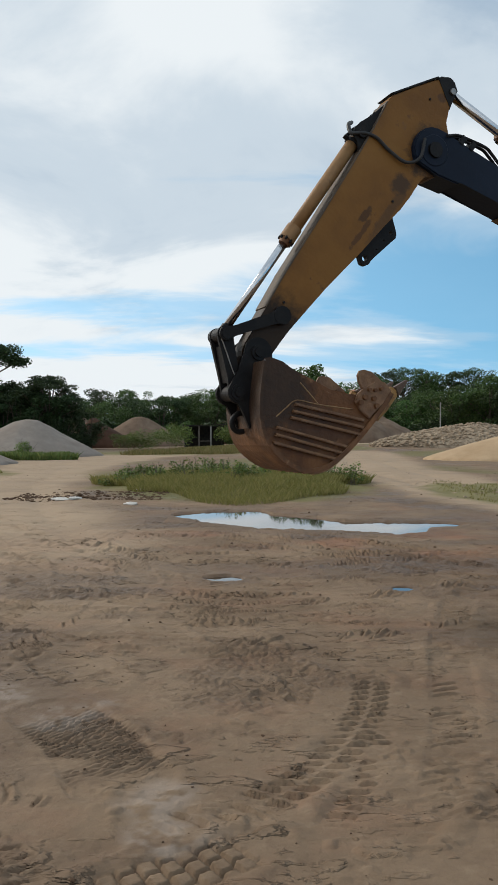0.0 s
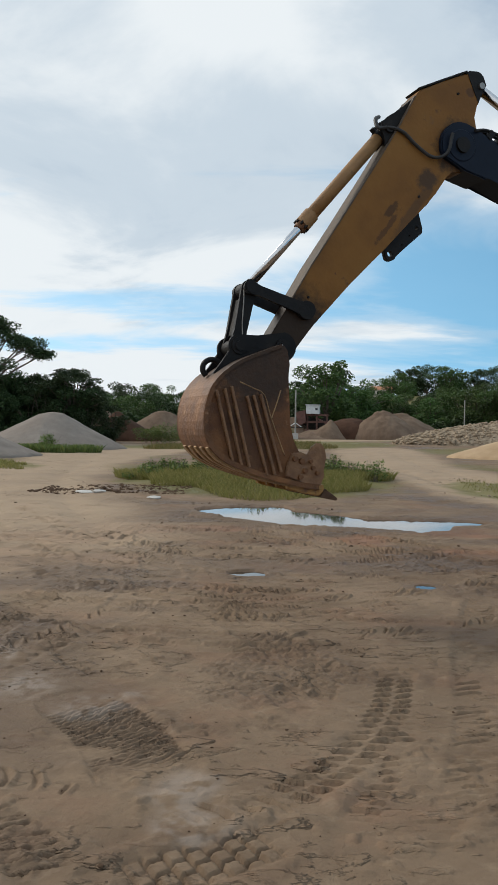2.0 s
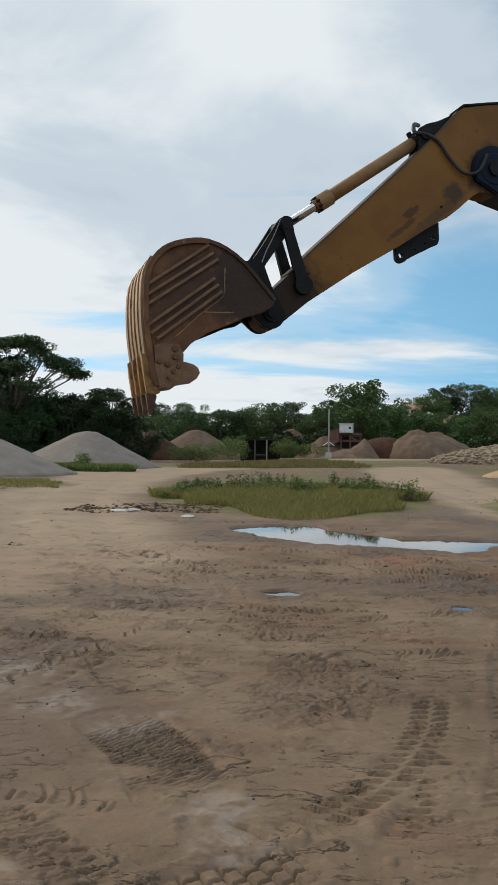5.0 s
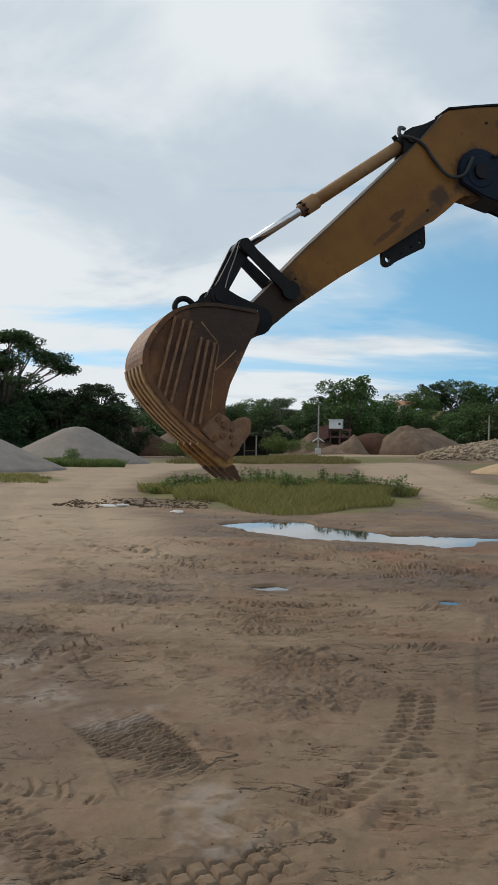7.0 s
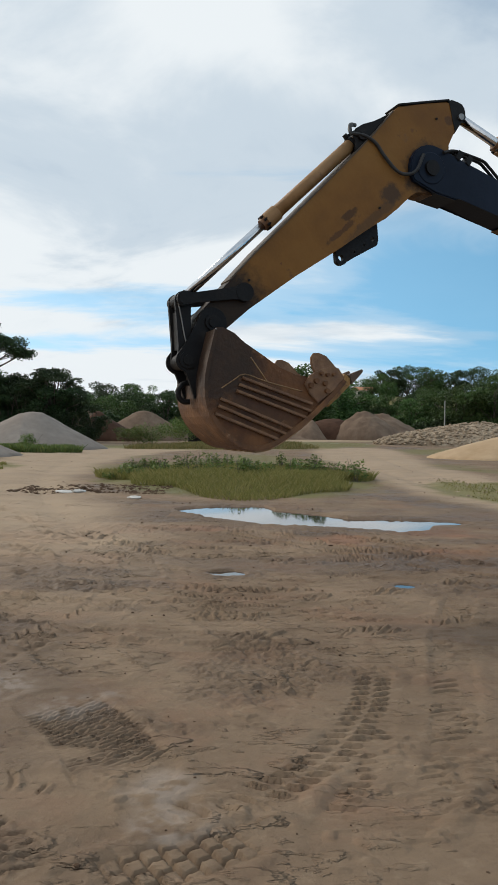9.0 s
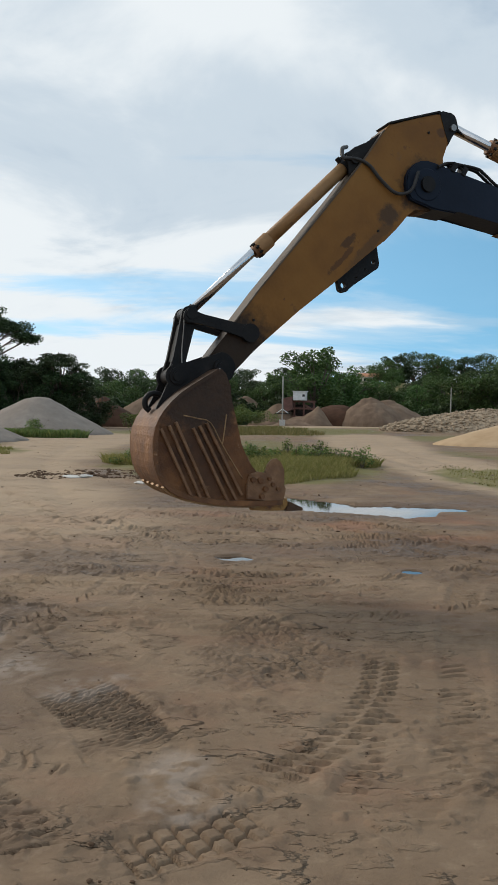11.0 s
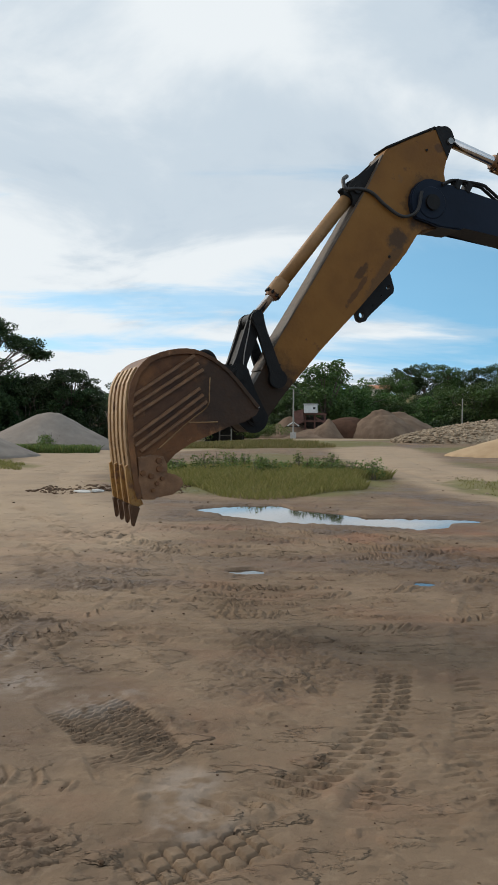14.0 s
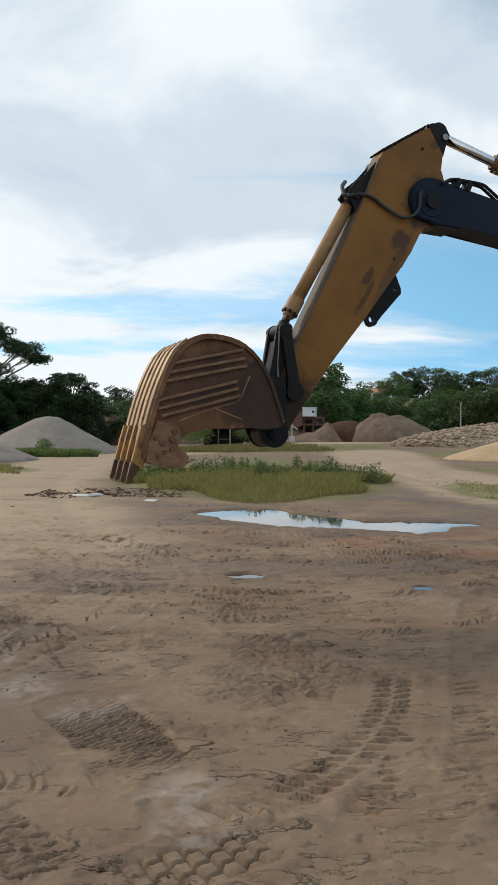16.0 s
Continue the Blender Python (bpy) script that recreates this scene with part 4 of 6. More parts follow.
def make_bucket(machine):
    H = 0.42
    outer = bucket_outline()
    inner = [(1.27, 0.11), (1.12, 0.10), (1.02, 0.15), (0.94, 0.225), (0.82, 0.245), (0.65, 0.225), (0.46, 0.17), (0.27, 0.12), (0.16, 0.07), (0.04, 0.055), (-0.02, 0.075)]
    bm = bmesh.new()
    # shell: the outer curve swept across, with thickness
    t = 0.03
    off = []
    for i, (x, z) in enumerate(outer):
        a, b = outer[max(i - 1, 0)], outer[min(i + 1, len(outer) - 1)]
        d = Vector((b[0] - a[0], b[1] - a[1])).normalized()
        off.append((x + d.y * t, z - d.x * t))
    prism(bm, outer + off[::-1], -H - 0.02, H + 0.02)
    bucket = part("bucket", bm, "rust", machine, "rusty brown digging bucket with worn edges")
    for y0, y1 in ((H - 0.03, H), (-H, -H + 0.03)):
        bm = bmesh.new()
        prism(bm, [(x, z) for x, z in off] + inner, y0, y1, 0.006)
        part("side_plate", bm, "rust_side", bucket)
    for sgn in (1, -1):
        # pale weld seams on the side, and the rubbed rear edge
        for seam in (((0.177, 0.567), (0.26, 0.47), (0.35, 0.385), (0.57, 0.385), (0.92, 0.362)), ((0.57, 0.385), (0.46, 0.30), (0.355, 0.224))):
            part("weld_seam", pipe(bmesh.new(), [(x, sgn * H, z) for x, z in seam], 0.006, 8, 3), "rust_light", bucket)
        bm = bmesh.new()
        pipe(bm, [(-0.02, sgn * (H + 0.004), 0.09), (-0.012, sgn * (H + 0.004), 0.28), (0.005, sgn * (H + 0.004), 0.48), (0.055, sgn * (H + 0.004), 0.66), (0.12, sgn * (H + 0.004), 0.78)], 0.009, 8)
        part("rubbed_edge", bm, "steel", bucket)
        for a, b in (((0.81, 0.845), (0.18, 0.80)), ((0.87, 0.78), (0.19, 0.725)), ((0.91, 0.715), (0.19, 0.66)),
                     ((1.03, 0.58), (0.31, 0.55)), ((1.05, 0.51), (0.32, 0.49)), ((1.04, 0.445), (0.33, 0.425))):
            d = Vector((b[0] - a[0], b[1] - a[1])).normalized()
            n = Vector((-d.y, d.x)) * 0.013
            bm = bmesh.new()
            prism(bm, [(a[0] + n.x, a[1] + n.y), (b[0] + n.x, b[1] + n.y), (b[0] - n.x, b[1] - n.y), (a[0] - n.x, a[1] - n.y)], sgn * (H - 0.002), sgn * (H + 0.040), 0.007)
            part("wear_bar", bm, "rust_edge", bucket)
        # side cutter with its bolts
        bm = bmesh.new()
        prism(bm, [(1.09, 0.42), (0.99, 0.37), (0.915, 0.295), (0.935, 0.21), (0.97, 0.17), (1.10, 0.06), (1.20, 0.055), (1.28, 0.12), (1.20, 0.27)], sgn * (H + 0.001), sgn * (H + 0.032), 0.008)
        cutter = part("side_cutter", bm, "rust_edge", bucket, "bolted side cutter")
        bm = bmesh.new()
        wing = [(0.985, 0.175), (0.925, 0.10), (0.905, 0.045), (0.92, 0.0), (0.97, -0.02), (1.05, -0.015), (1.13, 0.03), (1.19, 0.06)]
        prism(bm, wing, sgn * (H - 0.01), sgn * (H + 0.02), 0.006)
        part("cutter_wing", bm, "rust_edge", cutter, "rounded rubbed wing")
        for x, z, r in ((0.97, 0.29, 0.028), (1.01, 0.235, 0.028), (1.04, 0.155, 0.020), (1.10, 0.15, 0.020), (1.10, 0.23, 0.026), (1.16, 0.125, 0.020), (1.14, 0.29, 0.026)):
            part("bolt", tube(bmesh.new(), (x, sgn * (H + 0.03), z), (x, sgn * (H + 0.062), z), r, r * 0.85, 14), "rust", cutter)
        # edge band that stiffens the side's rim
        bm = bmesh.new()
        rim = [p for p in outer if p[0] > 0.1]
        rin = []
        for i, (x, z) in enumerate(rim):
            a, b = rim[max(i - 1, 0)], rim[min(i + 1, len(rim) - 1)]
            d = Vector((b[0] - a[0], b[1] - a[1])).normalized()
            rin.append((x + d.y * 0.045, z - d.x * 0.045))
        prism(bm, rim + rin[::-1], sgn * H, sgn * (H + 0.034), 0.006)
        part("rim_band", bm, "rust", bucket)
    # wear strips on the outside of the shell
    span_pts = [p for p in outer if p[0] >= 0.60 and p[1] > 0.28]
    outp = []
    for i, (x, z) in enumerate(span_pts):
        a, b = span_pts[max(i - 1, 0)], span_pts[min(i + 1, len(span_pts) - 1)]
        d = Vector((b[0] - a[0], b[1] - a[1])).normalized()
        outp.append((x - d.y * 0.018, z + d.x * 0.018))
    for y in (-0.37, -0.185, 0.0, 0.185, 0.37):
        bm = bmesh.new()
        prism(bm, span_pts + outp[::-1], y - 0.048, y + 0.048, 0.006)
        part("wear_strip", bm, "rust_light", bucket, "worn bright strip on the bucket's back")
    # lip, adapters and teeth
    bm = bmesh.new()
    prism(bm, [(1.205, 0.355), (1.325, 0.135), (1.30, 0.11), (1.17, 0.32)], -H - 0.026, H + 0.026, 0.01)
    part("lip", bm, "lip", bucket, "yellow rubbed cutting lip")
    for y in (-0.38, -0.127, 0.127, 0.38):
        bm = bmesh.new()
        prism(bm, [(1.185, 0.415), (1.215, 0.418), (1.285, 0.31), (1.375, 0.155), (1.355, 0.09), (1.29, 0.075), (1.26, 0.20)], y - 0.036, y + 0.036, 0.012)
        part("tooth_adapter", bm, "lip", bucket)
        bm = bmesh.new()
        vs = [bm.verts.new(v) for v in ((1.385, y - 0.040, 0.150), (1.385, y + 0.040, 0.150), (1.325, y + 0.040, 0.075), (1.325, y - 0.040, 0.075),
                                        (1.478, y - 0.014, -0.012), (1.478, y + 0.014, -0.012), (1.462, y + 0.014, -0.030), (1.462, y - 0.014, -0.030))]
        for f in ((0, 1, 2, 3), (4, 7, 6, 5), (0, 4, 5, 1), (1, 5, 6, 2), (2, 6, 7, 3), (3, 7, 4, 0)):
            bm.faces.new([vs[i] for i in f])
        bmesh.ops.bevel(bm, geom=list(bm.edges), offset=0.008, segments=2, affect="EDGES")
        part("tooth", bm, "tooth", bucket)
    # hinge ears, pins and the lifting hook
    for y0, y1 in ((0.145, 0.185), (-0.185, -0.145)):
        bm = bmesh.new()
        ear = arc(0, 0, 0.14, -150, 0, 8) + [(0.16, 0.12), (0.12, 0.60), (0.04, 0.70), (-0.03, 0.60)] + arc(BUCKET_P[0], BUCKET_P[1], 0.105, 80, 190, 6) + [(-0.16, 0.2)]
        prism(bm, ear, y0, y1, 0.006)
        part("ear", bm, "grease", bucket)
    for (x, z), r, w in ((BUCKET_P, 0.075, 0.205), (BUCKET_P, 0.045, 0.225)):
        bm = bmesh.new()
        tube(bm, (x, -w, z), (x, w, z), r, seg=24)
        part("pin", bm, "grease", bucket)
    bm = bmesh.new()
    pipe(bm, [(0.08, 0, 0.55), (0.0, 0, 0.555), (-0.055, 0, 0.59), (-0.078, 0, 0.65), (-0.055, 0, 0.71), (0.0, 0, 0.735), (0.05, 0, 0.72)], 0.026, 12, 4)
    part("hook", bm, "grease", bucket, "black forged lifting hook")
    return bucket


def make_links(machine):
    guide = None
    for y in (0.165, -0.165):
        bm = bmesh.new()
        prism(bm, arc(0, 0, 0.075, 60, 300, 8) + [(0.12, -0.048), (LINK_KB - 0.1, -0.045)] + arc(LINK_KB, 0, 0.068, -70, 70, 8) + [(LINK_KB - 0.1, 0.045), (0.12, 0.048)], y - 0.022, y + 0.022, 0.006)
        if guide is None:
            guide = part("guide_link", bm, "grease", machine, "black steel guide link")
        else:
            part("guide_arm", bm, "grease", guide)
    tip = None
    for y in (0.11, -0.11):
        bm = bmesh.new()
        prism(bm, arc(0, 0, 0.075, 90, 270, 8) + [(0.2, -0.062), (0.4, -0.058)] + arc(LINK_BP, 0, 0.075, -90, 90, 8) + [(0.4, 0.062), (0.2, 0.068)], y - 0.022, y + 0.022, 0.006)
        if tip is None:
            tip = part("tipping_link", bm, "grease", machine, "black steel bucket link")
        else:
            part("link_side", bm, "grease", tip)
    bm = bmesh.new()
    box(bm, 0.10, 0.44, -0.09, 0.09, -0.04, 0.045, 0.01)
    part("web_plate", bm, "grease", tip)
    for x in (0.0, LINK_BP):
        bm = bmesh.new()
        tube(bm, (x, -0.195, 0), (x, 0.195, 0), 0.05, seg=24)
        part("pin", bm, "grease", tip)
    bm = bmesh.new()
    pipe(bm, [(0.0, 0.15, 0.06), (0.15, 0.138, 0.03), (0.35, 0.138, 0.0), (LINK_BP, 0.15, -0.05)], 0.006, 8)
    part("grease_line", bm, "cable", tip, "thin grey grease line")
    return guide, tip


def make_cylinder(machine, barrel_len, rod_len, r_barrel, r_rod, mat):
    bm = bmesh.new()
    tube(bm, (0.05, 0, 0), (barrel_len - 0.10, 0, 0), r_barrel, seg=28)
    barrel = part("cylinder_barrel", bm, mat, machine, "dusty yellow hydraulic cylinder", True)
    bm = bmesh.new()
    tube(bm, (0, -0.08, 0), (0, 0.08, 0), r_barrel * 0.95, seg=24)
    part("barrel_eye", bm, "grease", barrel)
    bm = bmesh.new()
    tube(bm, (barrel_len - 0.20, 0, 0), (barrel_len - 0.05, 0, 0), r_barrel * 1.22, seg=28)
    gland = part("gland", bm, mat, barrel)
    for i in range(8):
        a = 2 * math.pi * (i + 0.5) / 8
        y, z = r_barrel * 1.08 * math.cos(a), r_barrel * 1.08 * math.sin(a)
        part("bolt", tube(bmesh.new(), (barrel_len - 0.06, y, z), (barrel_len - 0.025, y, z), 0.013, seg=6), "grease", gland)
    bm = bmesh.new()
    tube(bm, (barrel_len - 0.05, 0, 0), (barrel_len, 0, 0), r_barrel * 1.05, r_barrel * 0.85, seg=28)
    part("end_cap", bm, "rust", barrel)
    bm = bmesh.new()
    tube(bm, (0.06, 0, 0), (0.10, 0, 0), r_barrel * 1.12, seg=28)
    tube(bm, (0.08, 0, r_barrel), (0.08, 0, r_barrel + 0.05), 0.025, seg=12)
    part("port", bm, "grease", barrel)
    bm = bmesh.new()
    tube(bm, (-rod_len, 0, 0), (-0.06, 0, 0), r_rod, seg=28)
    rod = part("cylinder_rod", bm, "chrome", machine, "polished chrome cylinder rod", True)
    bm = bmesh.new()
    tube(bm, (0, -0.09, 0), (0, 0.09, 0), r_rod * 1.7, seg=24)
    tube(bm, (-0.10, 0, 0), (0, 0, 0), r_rod * 1.25, seg=24)
    part("rod_eye", bm, "grease", rod)
    return barrel, rod


def make_undercarriage(machine):
    for sgn in (1, -1):
        bm = bmesh.new()
        prism(bm, arc(-1.55, 0.47, 0.40, 90, 270, 8) + arc(1.55, 0.47, 0.40, -90, 90, 8), sgn * 1.10 - 0.2, sgn * 1.10 + 0.2, 0.02)
        frame_ob = part("track_frame", bm, "grease", machine)
        n = 44
        ring = []
        straight, r = 3.1, 0.44
        total = 2 * straight + 2 * math.pi * r
        shoe = bmesh.new()
        box(shoe, -0.095, 0.095, -0.3, 0.3, -0.02, 0.02, 0.006)
        box(shoe, -0.02, 0.02, -0.3, 0.3, 0.02, 0.05)
        me = bpy.data.meshes.new("track_shoe")
        shoe.to_mesh(me)
        shoe.free()
        me.materials.append(M["grease"])
        for i in range(n):
            s = total * i / n
            if s < straight:
                x, z, a = -straight / 2 + s, 0.47 + r, 0
            elif s < straight + math.pi * r:
                k = (s - straight) / r
                x, z, a = straight / 2 + r * math.sin(k), 0.47 + r * math.cos(k), math.degrees(k)
            elif s < 2 * straight + math.pi * r:
                x, z, a = straight / 2 - (s - straight - math.pi * r), 0.47 - r, 180
            else:
                k = (s - 2 * straight - math.pi * r) / r
                x, z, a = -straight / 2 - r * math.sin(k), 0.47 - r * math.cos(k), 180 + math.degrees(k)
            ob = new("track_shoe", me)
            ob.parent = frame_ob
            ob.matrix_basis = pose(x, sgn * 1.10, z, 0, a, 0)
    bm = bmesh.new()
    tube(bm, (0, 0, 0.55), (0, 0, 1.15), 0.75, 0.65, 32)
    box(bm, -0.8, 0.8, -1.0, 1.0, 0.45, 0.85, 0.03)
    part("turntable", bm, "grease", machine)
    bm = bmesh.new()
    prism(bm, [(-2.5, 1.2), (0.9, 1.15), (0.9, 1.45), (-0.9, 2.15), (-2.3, 2.2), (-2.6, 1.9)], -1.3, 1.3, 0.06)
    part("house", bm, "yellow", machine, "yellow machine house")
    bm = bmesh.new()
    prism(bm, [(-2.75, 1.15), (-2.3, 1.1), (-2.3, 2.1), (-2.7, 2.0)], -1.3, 1.3, 0.08)
    part("counterweight", bm, "navy", machine)
    bm = bmesh.new()
    prism(bm, [(-0.75, 1.2), (0.95, 1.2), (1.0, 1.9), (0.75, 2.95), (-0.75, 2.95)], -1.28, -0.35, 0.05)
    cab = part("cab", bm, "yellow", machine)
    bm = bmesh.new()
    prism(bm, [(-0.6, 1.95), (0.9, 1.95), (0.72, 2.8), (-0.6, 2.8)], -1.292, -0.338, 0.01)
    part("cab_window", bm, "glass", cab)


M["steel"] = material("bare_pin_steel", [(0.3, (0.20, 0.19, 0.18)), (0.7, (0.32, 0.31, 0.30))], 9, 4, 0.4, 0.8)
M["dust_edge"] = material("rubbed_grey_edge", [(0.3, (0.048, 0.032, 0.021)), (0.6, (0.105, 0.072, 0.045))], 5, 8, 0.7, bump=0.2, spots=[(7, 0.55, 0.7, (0.05, 0.04, 0.03))])
M["yellow_dim"] = material("dull_yellow_edge", [(0.3, (0.06, 0.036, 0.016)), (0.7, (0.14, 0.080, 0.028))], 2, 6, 0.6)

excavator = tagged(new("excavator"), "tracked excavator with yellow stick, dark boom and rusty bucket", "excavator")
excavator.matrix_basis = pose(EXCAVATOR_AT[0], EXCAVATOR_AT[1], 0, 0, 0, 180 + PSI)
stick = make_stick(excavator)
boom = make_boom(excavator)
bucket = make_bucket(excavator)
guide_link, tipping_link = make_links(excavator)
bucket_barrel, bucket_rod = make_cylinder(excavator, BARREL, 1.40, 0.063, 0.040, "cylinder")
stick_barrel, stick_rod = make_cylinder(excavator, 1.86, 1.60, 0.082, 0.050, "cylinder")
make_undercarriage(excavator)


# ---- heaps of sand and stone ----
def heap(name, cx, cy, rx, ry, h, mat, label, seed=0, peak=0.0, steep=1.0, rot=0.0, n=56, rough=0.10, scoop=None):
    """A poured heap: a cone with a soft foot, gullies down its slopes and, where named, a dug-out face."""
    xs = np.linspace(-1.15, 1.15, n)
    gx, gy = np.meshgrid(xs, xs)
    r = np.hypot(gx - peak * np.clip(1 - np.hypot(gx, gy), 0, 1), gy)
    ang = np.arctan2(gy, gx)
    r = r * (1 + 0.16 * (fbm(np.cos(ang) * 1.5 + 4 + seed, np.sin(ang) * 1.5 + 4, 7 + seed) - 0.5)
             + 0.05 * (fbm(np.cos(ang) * 9 + 4 + seed, np.sin(ang) * 9 + 4, 8 + seed) - 0.5))
    z = np.clip(1 - r, -0.2, 1)
    z = np.where(z > 0.86, 0.86 + (z - 0.86) * 0.45, z)
    z = np.where(z > 0, np.abs(z) ** steep, z)
    z = z + rough * (fbm(gx * 4 + seed, gy * 4, 13 + seed) - 0.5) * np.clip(1.1 - r, 0, 1) + 0.25 * rough * (fbm(gx * 16, gy * 16, 15 + seed, 3) - 0.5)
    if scoop:
        sx, sy, sr, depth = scoop
        d = np.hypot((gx - sx), (gy - sy) * 0.8) / sr + 0.5 * (fbm(gx * 5, gy * 5, 19 + seed) - 0.5)
        z = z - depth * step(-d, -1.0, -0.55) * np.clip(z, 0, 1)
    z = np.where(r > 1.0, -0.25 - 0.3 * (r - 1), z)
    base = height_at(cx, cy)
    co = np.stack([gx * rx, gy * ry, z * h - 0.03], -1).reshape(-1, 3)
    faces = [(j * n + i, j * n + i + 1, (j + 1) * n + i + 1, (j + 1) * n + i) for j in range(n - 1) for i in range(n - 1)]
    ob = new(name, raw_mesh(name, co.tolist(), faces, mat, True))
    ob.matrix_basis = pose(cx, cy, base, 0, 0, rot)
    tagged(ob, label, "heap")
    return ob


heap("sand_heap", -16.9, 60, 5.9, 5.5, 3.1, "grey_sand", "tall grey heap of crushed sand", 1, 0.05)
heap("sand_heap", -18.3, 44, 5.6, 5.0, 2.45, "grey_sand", "low grey heap of crushed sand at the yard's edge", 2)
heap("earth_heap", -20.6, 98, 5.2, 5.0, 4.5, "brown_sand", "brown earth heap paler than the dark face beside it", 3, -0.15)
# dark heap stands in for the shaded right face of the brown one
heap("earth_heap", -17.4, 95, 4.3, 3.6, 3.9, "dark_sand", "dark brown earth heap with a steep dug face coloured as in shade", 23, -0.35, rough=0.06, steep=0.8)
heap("earth_heap", -14.6, 106, 7.5, 5.5, 4.2, "brown_sand", "pale brown earth heap sloping away", 4)
heap("earth_heap", -2.2, 116, 5.6, 4.5, 4.5, "brown_sand", "pointed brown earth heap behind the shed", 5)
heap("earth_heap", 2.4, 106, 4.0, 4.0, 3.1, "brown_sand", "small brown earth heap by the pole", 6)
heap("earth_heap", 5.0, 97.5, 3.6, 3.6, 1.25, "brown_sand", "low spread of brown spoil", 7, rough=0.2)
# cut face of the broad heap, with its shade put into the colour
heap("earth_heap", 9.4, 98.8, 4.4, 3.0, 2.75, "dark_sand", "dark reddish earth heap with a steep cut face coloured as in shade", 8, rough=0.12, steep=0.42)
heap("earth_heap", 6.3, 97.0, 2.7, 2.6, 2.5, "brown_sand", "narrow pale ridge of earth beside the cut face", 31, 0.3, rough=0.14)
heap("earth_heap", 13.6, 98.2, 4.9, 4.4, 3.6, "brown_sand", "broad brown earth heap with gullies", 9, -0.05, rough=0.26, steep=0.62)
heap("earth_heap", 15.8, 100, 5.6, 4.8, 3.6, "brown_sand", "rounded brown earth heap against its neighbour", 33, 0.0, rough=0.18, steep=0.75)
stone_heap = heap("stone_heap", 20.3, 73, 9.6, 4.6, 2.15, "stone", "long heap of pale cobble stones", 10, rough=0.22, steep=0.62)
heap("sand_heap", 17.2, 50, 6.4, 4.6, 1.9, "yellow_sand", "yellow heap of washed sand", 11, rough=0.09, steep=0.85)


def scatter(name, count, place, size, mat, label, category, seed, squash=0.7, parent=None):
    """Loose stones or clods, each a small cut solid, joined."""
    rnd = random.Random(seed)
    base = bmesh.new()
    bmesh.ops.create_icosphere(base, subdivisions=1, radius=1)
    bv = [v.co.copy() for v in base.verts]
    bf = [[v.index for v in f.verts] for f in base.faces]
    base.free()
    verts, faces = [], []
    for _ in range(count):
        x, y, z = place(rnd)
        s = size(rnd)
        turn = Euler((rnd.uniform(0, 6), rnd.uniform(0, 6), rnd.uniform(0, 6))).to_matrix()
        k = len(verts)
        sc = Vector((s * rnd.uniform(0.7, 1.3), s * rnd.uniform(0.7, 1.3), s * squash))
        for v in bv:
            w = turn @ v * rnd.uniform(0.75, 1.15)
            verts.append((x + w.x * sc.x, y + w.y * sc.y, z + w.z * sc.z))
        faces += [[k + i for i in f] for f in bf]
    ob = new(name, raw_mesh(name, verts, faces, mat))
    if parent:
        ob.parent = parent
    return tagged(ob, label, category, kind="stuff")


STONE_BASE = height_at(20.3, 73)


def on_stone_heap(rnd):
    while True:
        a, b = rnd.uniform(-1, 1), rnd.uniform(-1, 0.5)
        r = math.hypot(a, b)
        if r < 1:
            return 20.3 + a * 9.6, 73 + b * 4.6, STONE_BASE + 2.15 * max(0.0, 1 - r) ** 0.62 + rnd.uniform(-0.1, 0.06)


scatter("cobbles", 2600, on_stone_heap, lambda r: r.uniform(0.07, 0.2), "stone", "pale loose cobbles on the stone heap", "stones", 5)


def on_ground(x0, x1, y0, y1):
    def place(rnd):
        x, y = rnd.uniform(x0, x1), y0 + (y1 - y0) * rnd.random() ** 1.3
        return x, y, height_at_fast(x, y)
    return place


_hx, _hy = np.linspace(-30, 30, 601), np.linspace(1, 90, 891)
_hg = ground_height(*np.meshgrid(_hx, _hy))[0]


def height_at_fast(x, y):
    i = min(max(int((y - 1) / 89 * 890), 0), 890)
    j = min(max(int((x + 30) / 60 * 600), 0), 600)
    return float(_hg[i, j])


scatter("earth_clods", 1300, on_ground(-4, 5, 2.4, 14), lambda r: 0.003 + 0.010 * r.random() ** 3, "clod", "small crumbs of dark earth on the yard", "clods", 11)
scatter("earth_clods", 1100, on_ground(-6.2, -2.2, 20.0, 22.6), lambda r: 0.012 + 0.055 * r.random() ** 3, "clod", "dark clods of dug earth by the grass", "clods", 12)
scatter("earth_clods", 360, on_ground(-9, 10, 9, 40), lambda r: 0.010 + 0.028 * r.random() ** 3, "clod", "scattered earth clods and pebbles", "clods", 13)
scatter("pebbles", 260, on_ground(5.5, 11, 14, 30), lambda r: 0.02 + 0.06 * r.random() ** 2, "stone", "pale pebbles beside the track", "stones", 14)
scatter("pebbles", 260, on_ground(-19, -11, 29, 34), lambda r: 0.03 + 0.1 * r.random() ** 2, "stone", "pale stones on the grassy verge", "stones", 15)


def concrete_chunk(x, y, s, seed):
    rnd = random.Random(seed)
    bm = bmesh.new()
    bmesh.ops.create_icosphere(bm, subdivisions=2, radius=1)
    for v in bm.verts:
        v.co = Vector((v.co.x * s * 1.5, v.co.y * s, v.co.z * s * 0.35)) * rnd.uniform(0.8, 1.15)
    ob = mesh_object("concrete_chunk", bm, "rubble")
    ob.matrix_basis = pose(x, y, height_at(x, y) + s * 0.12, 0, 0, rnd.uniform(0, 180))
    tagged(ob, "broken piece of white concrete lying on dark earth", "rubble", "concrete pieces by the grass")


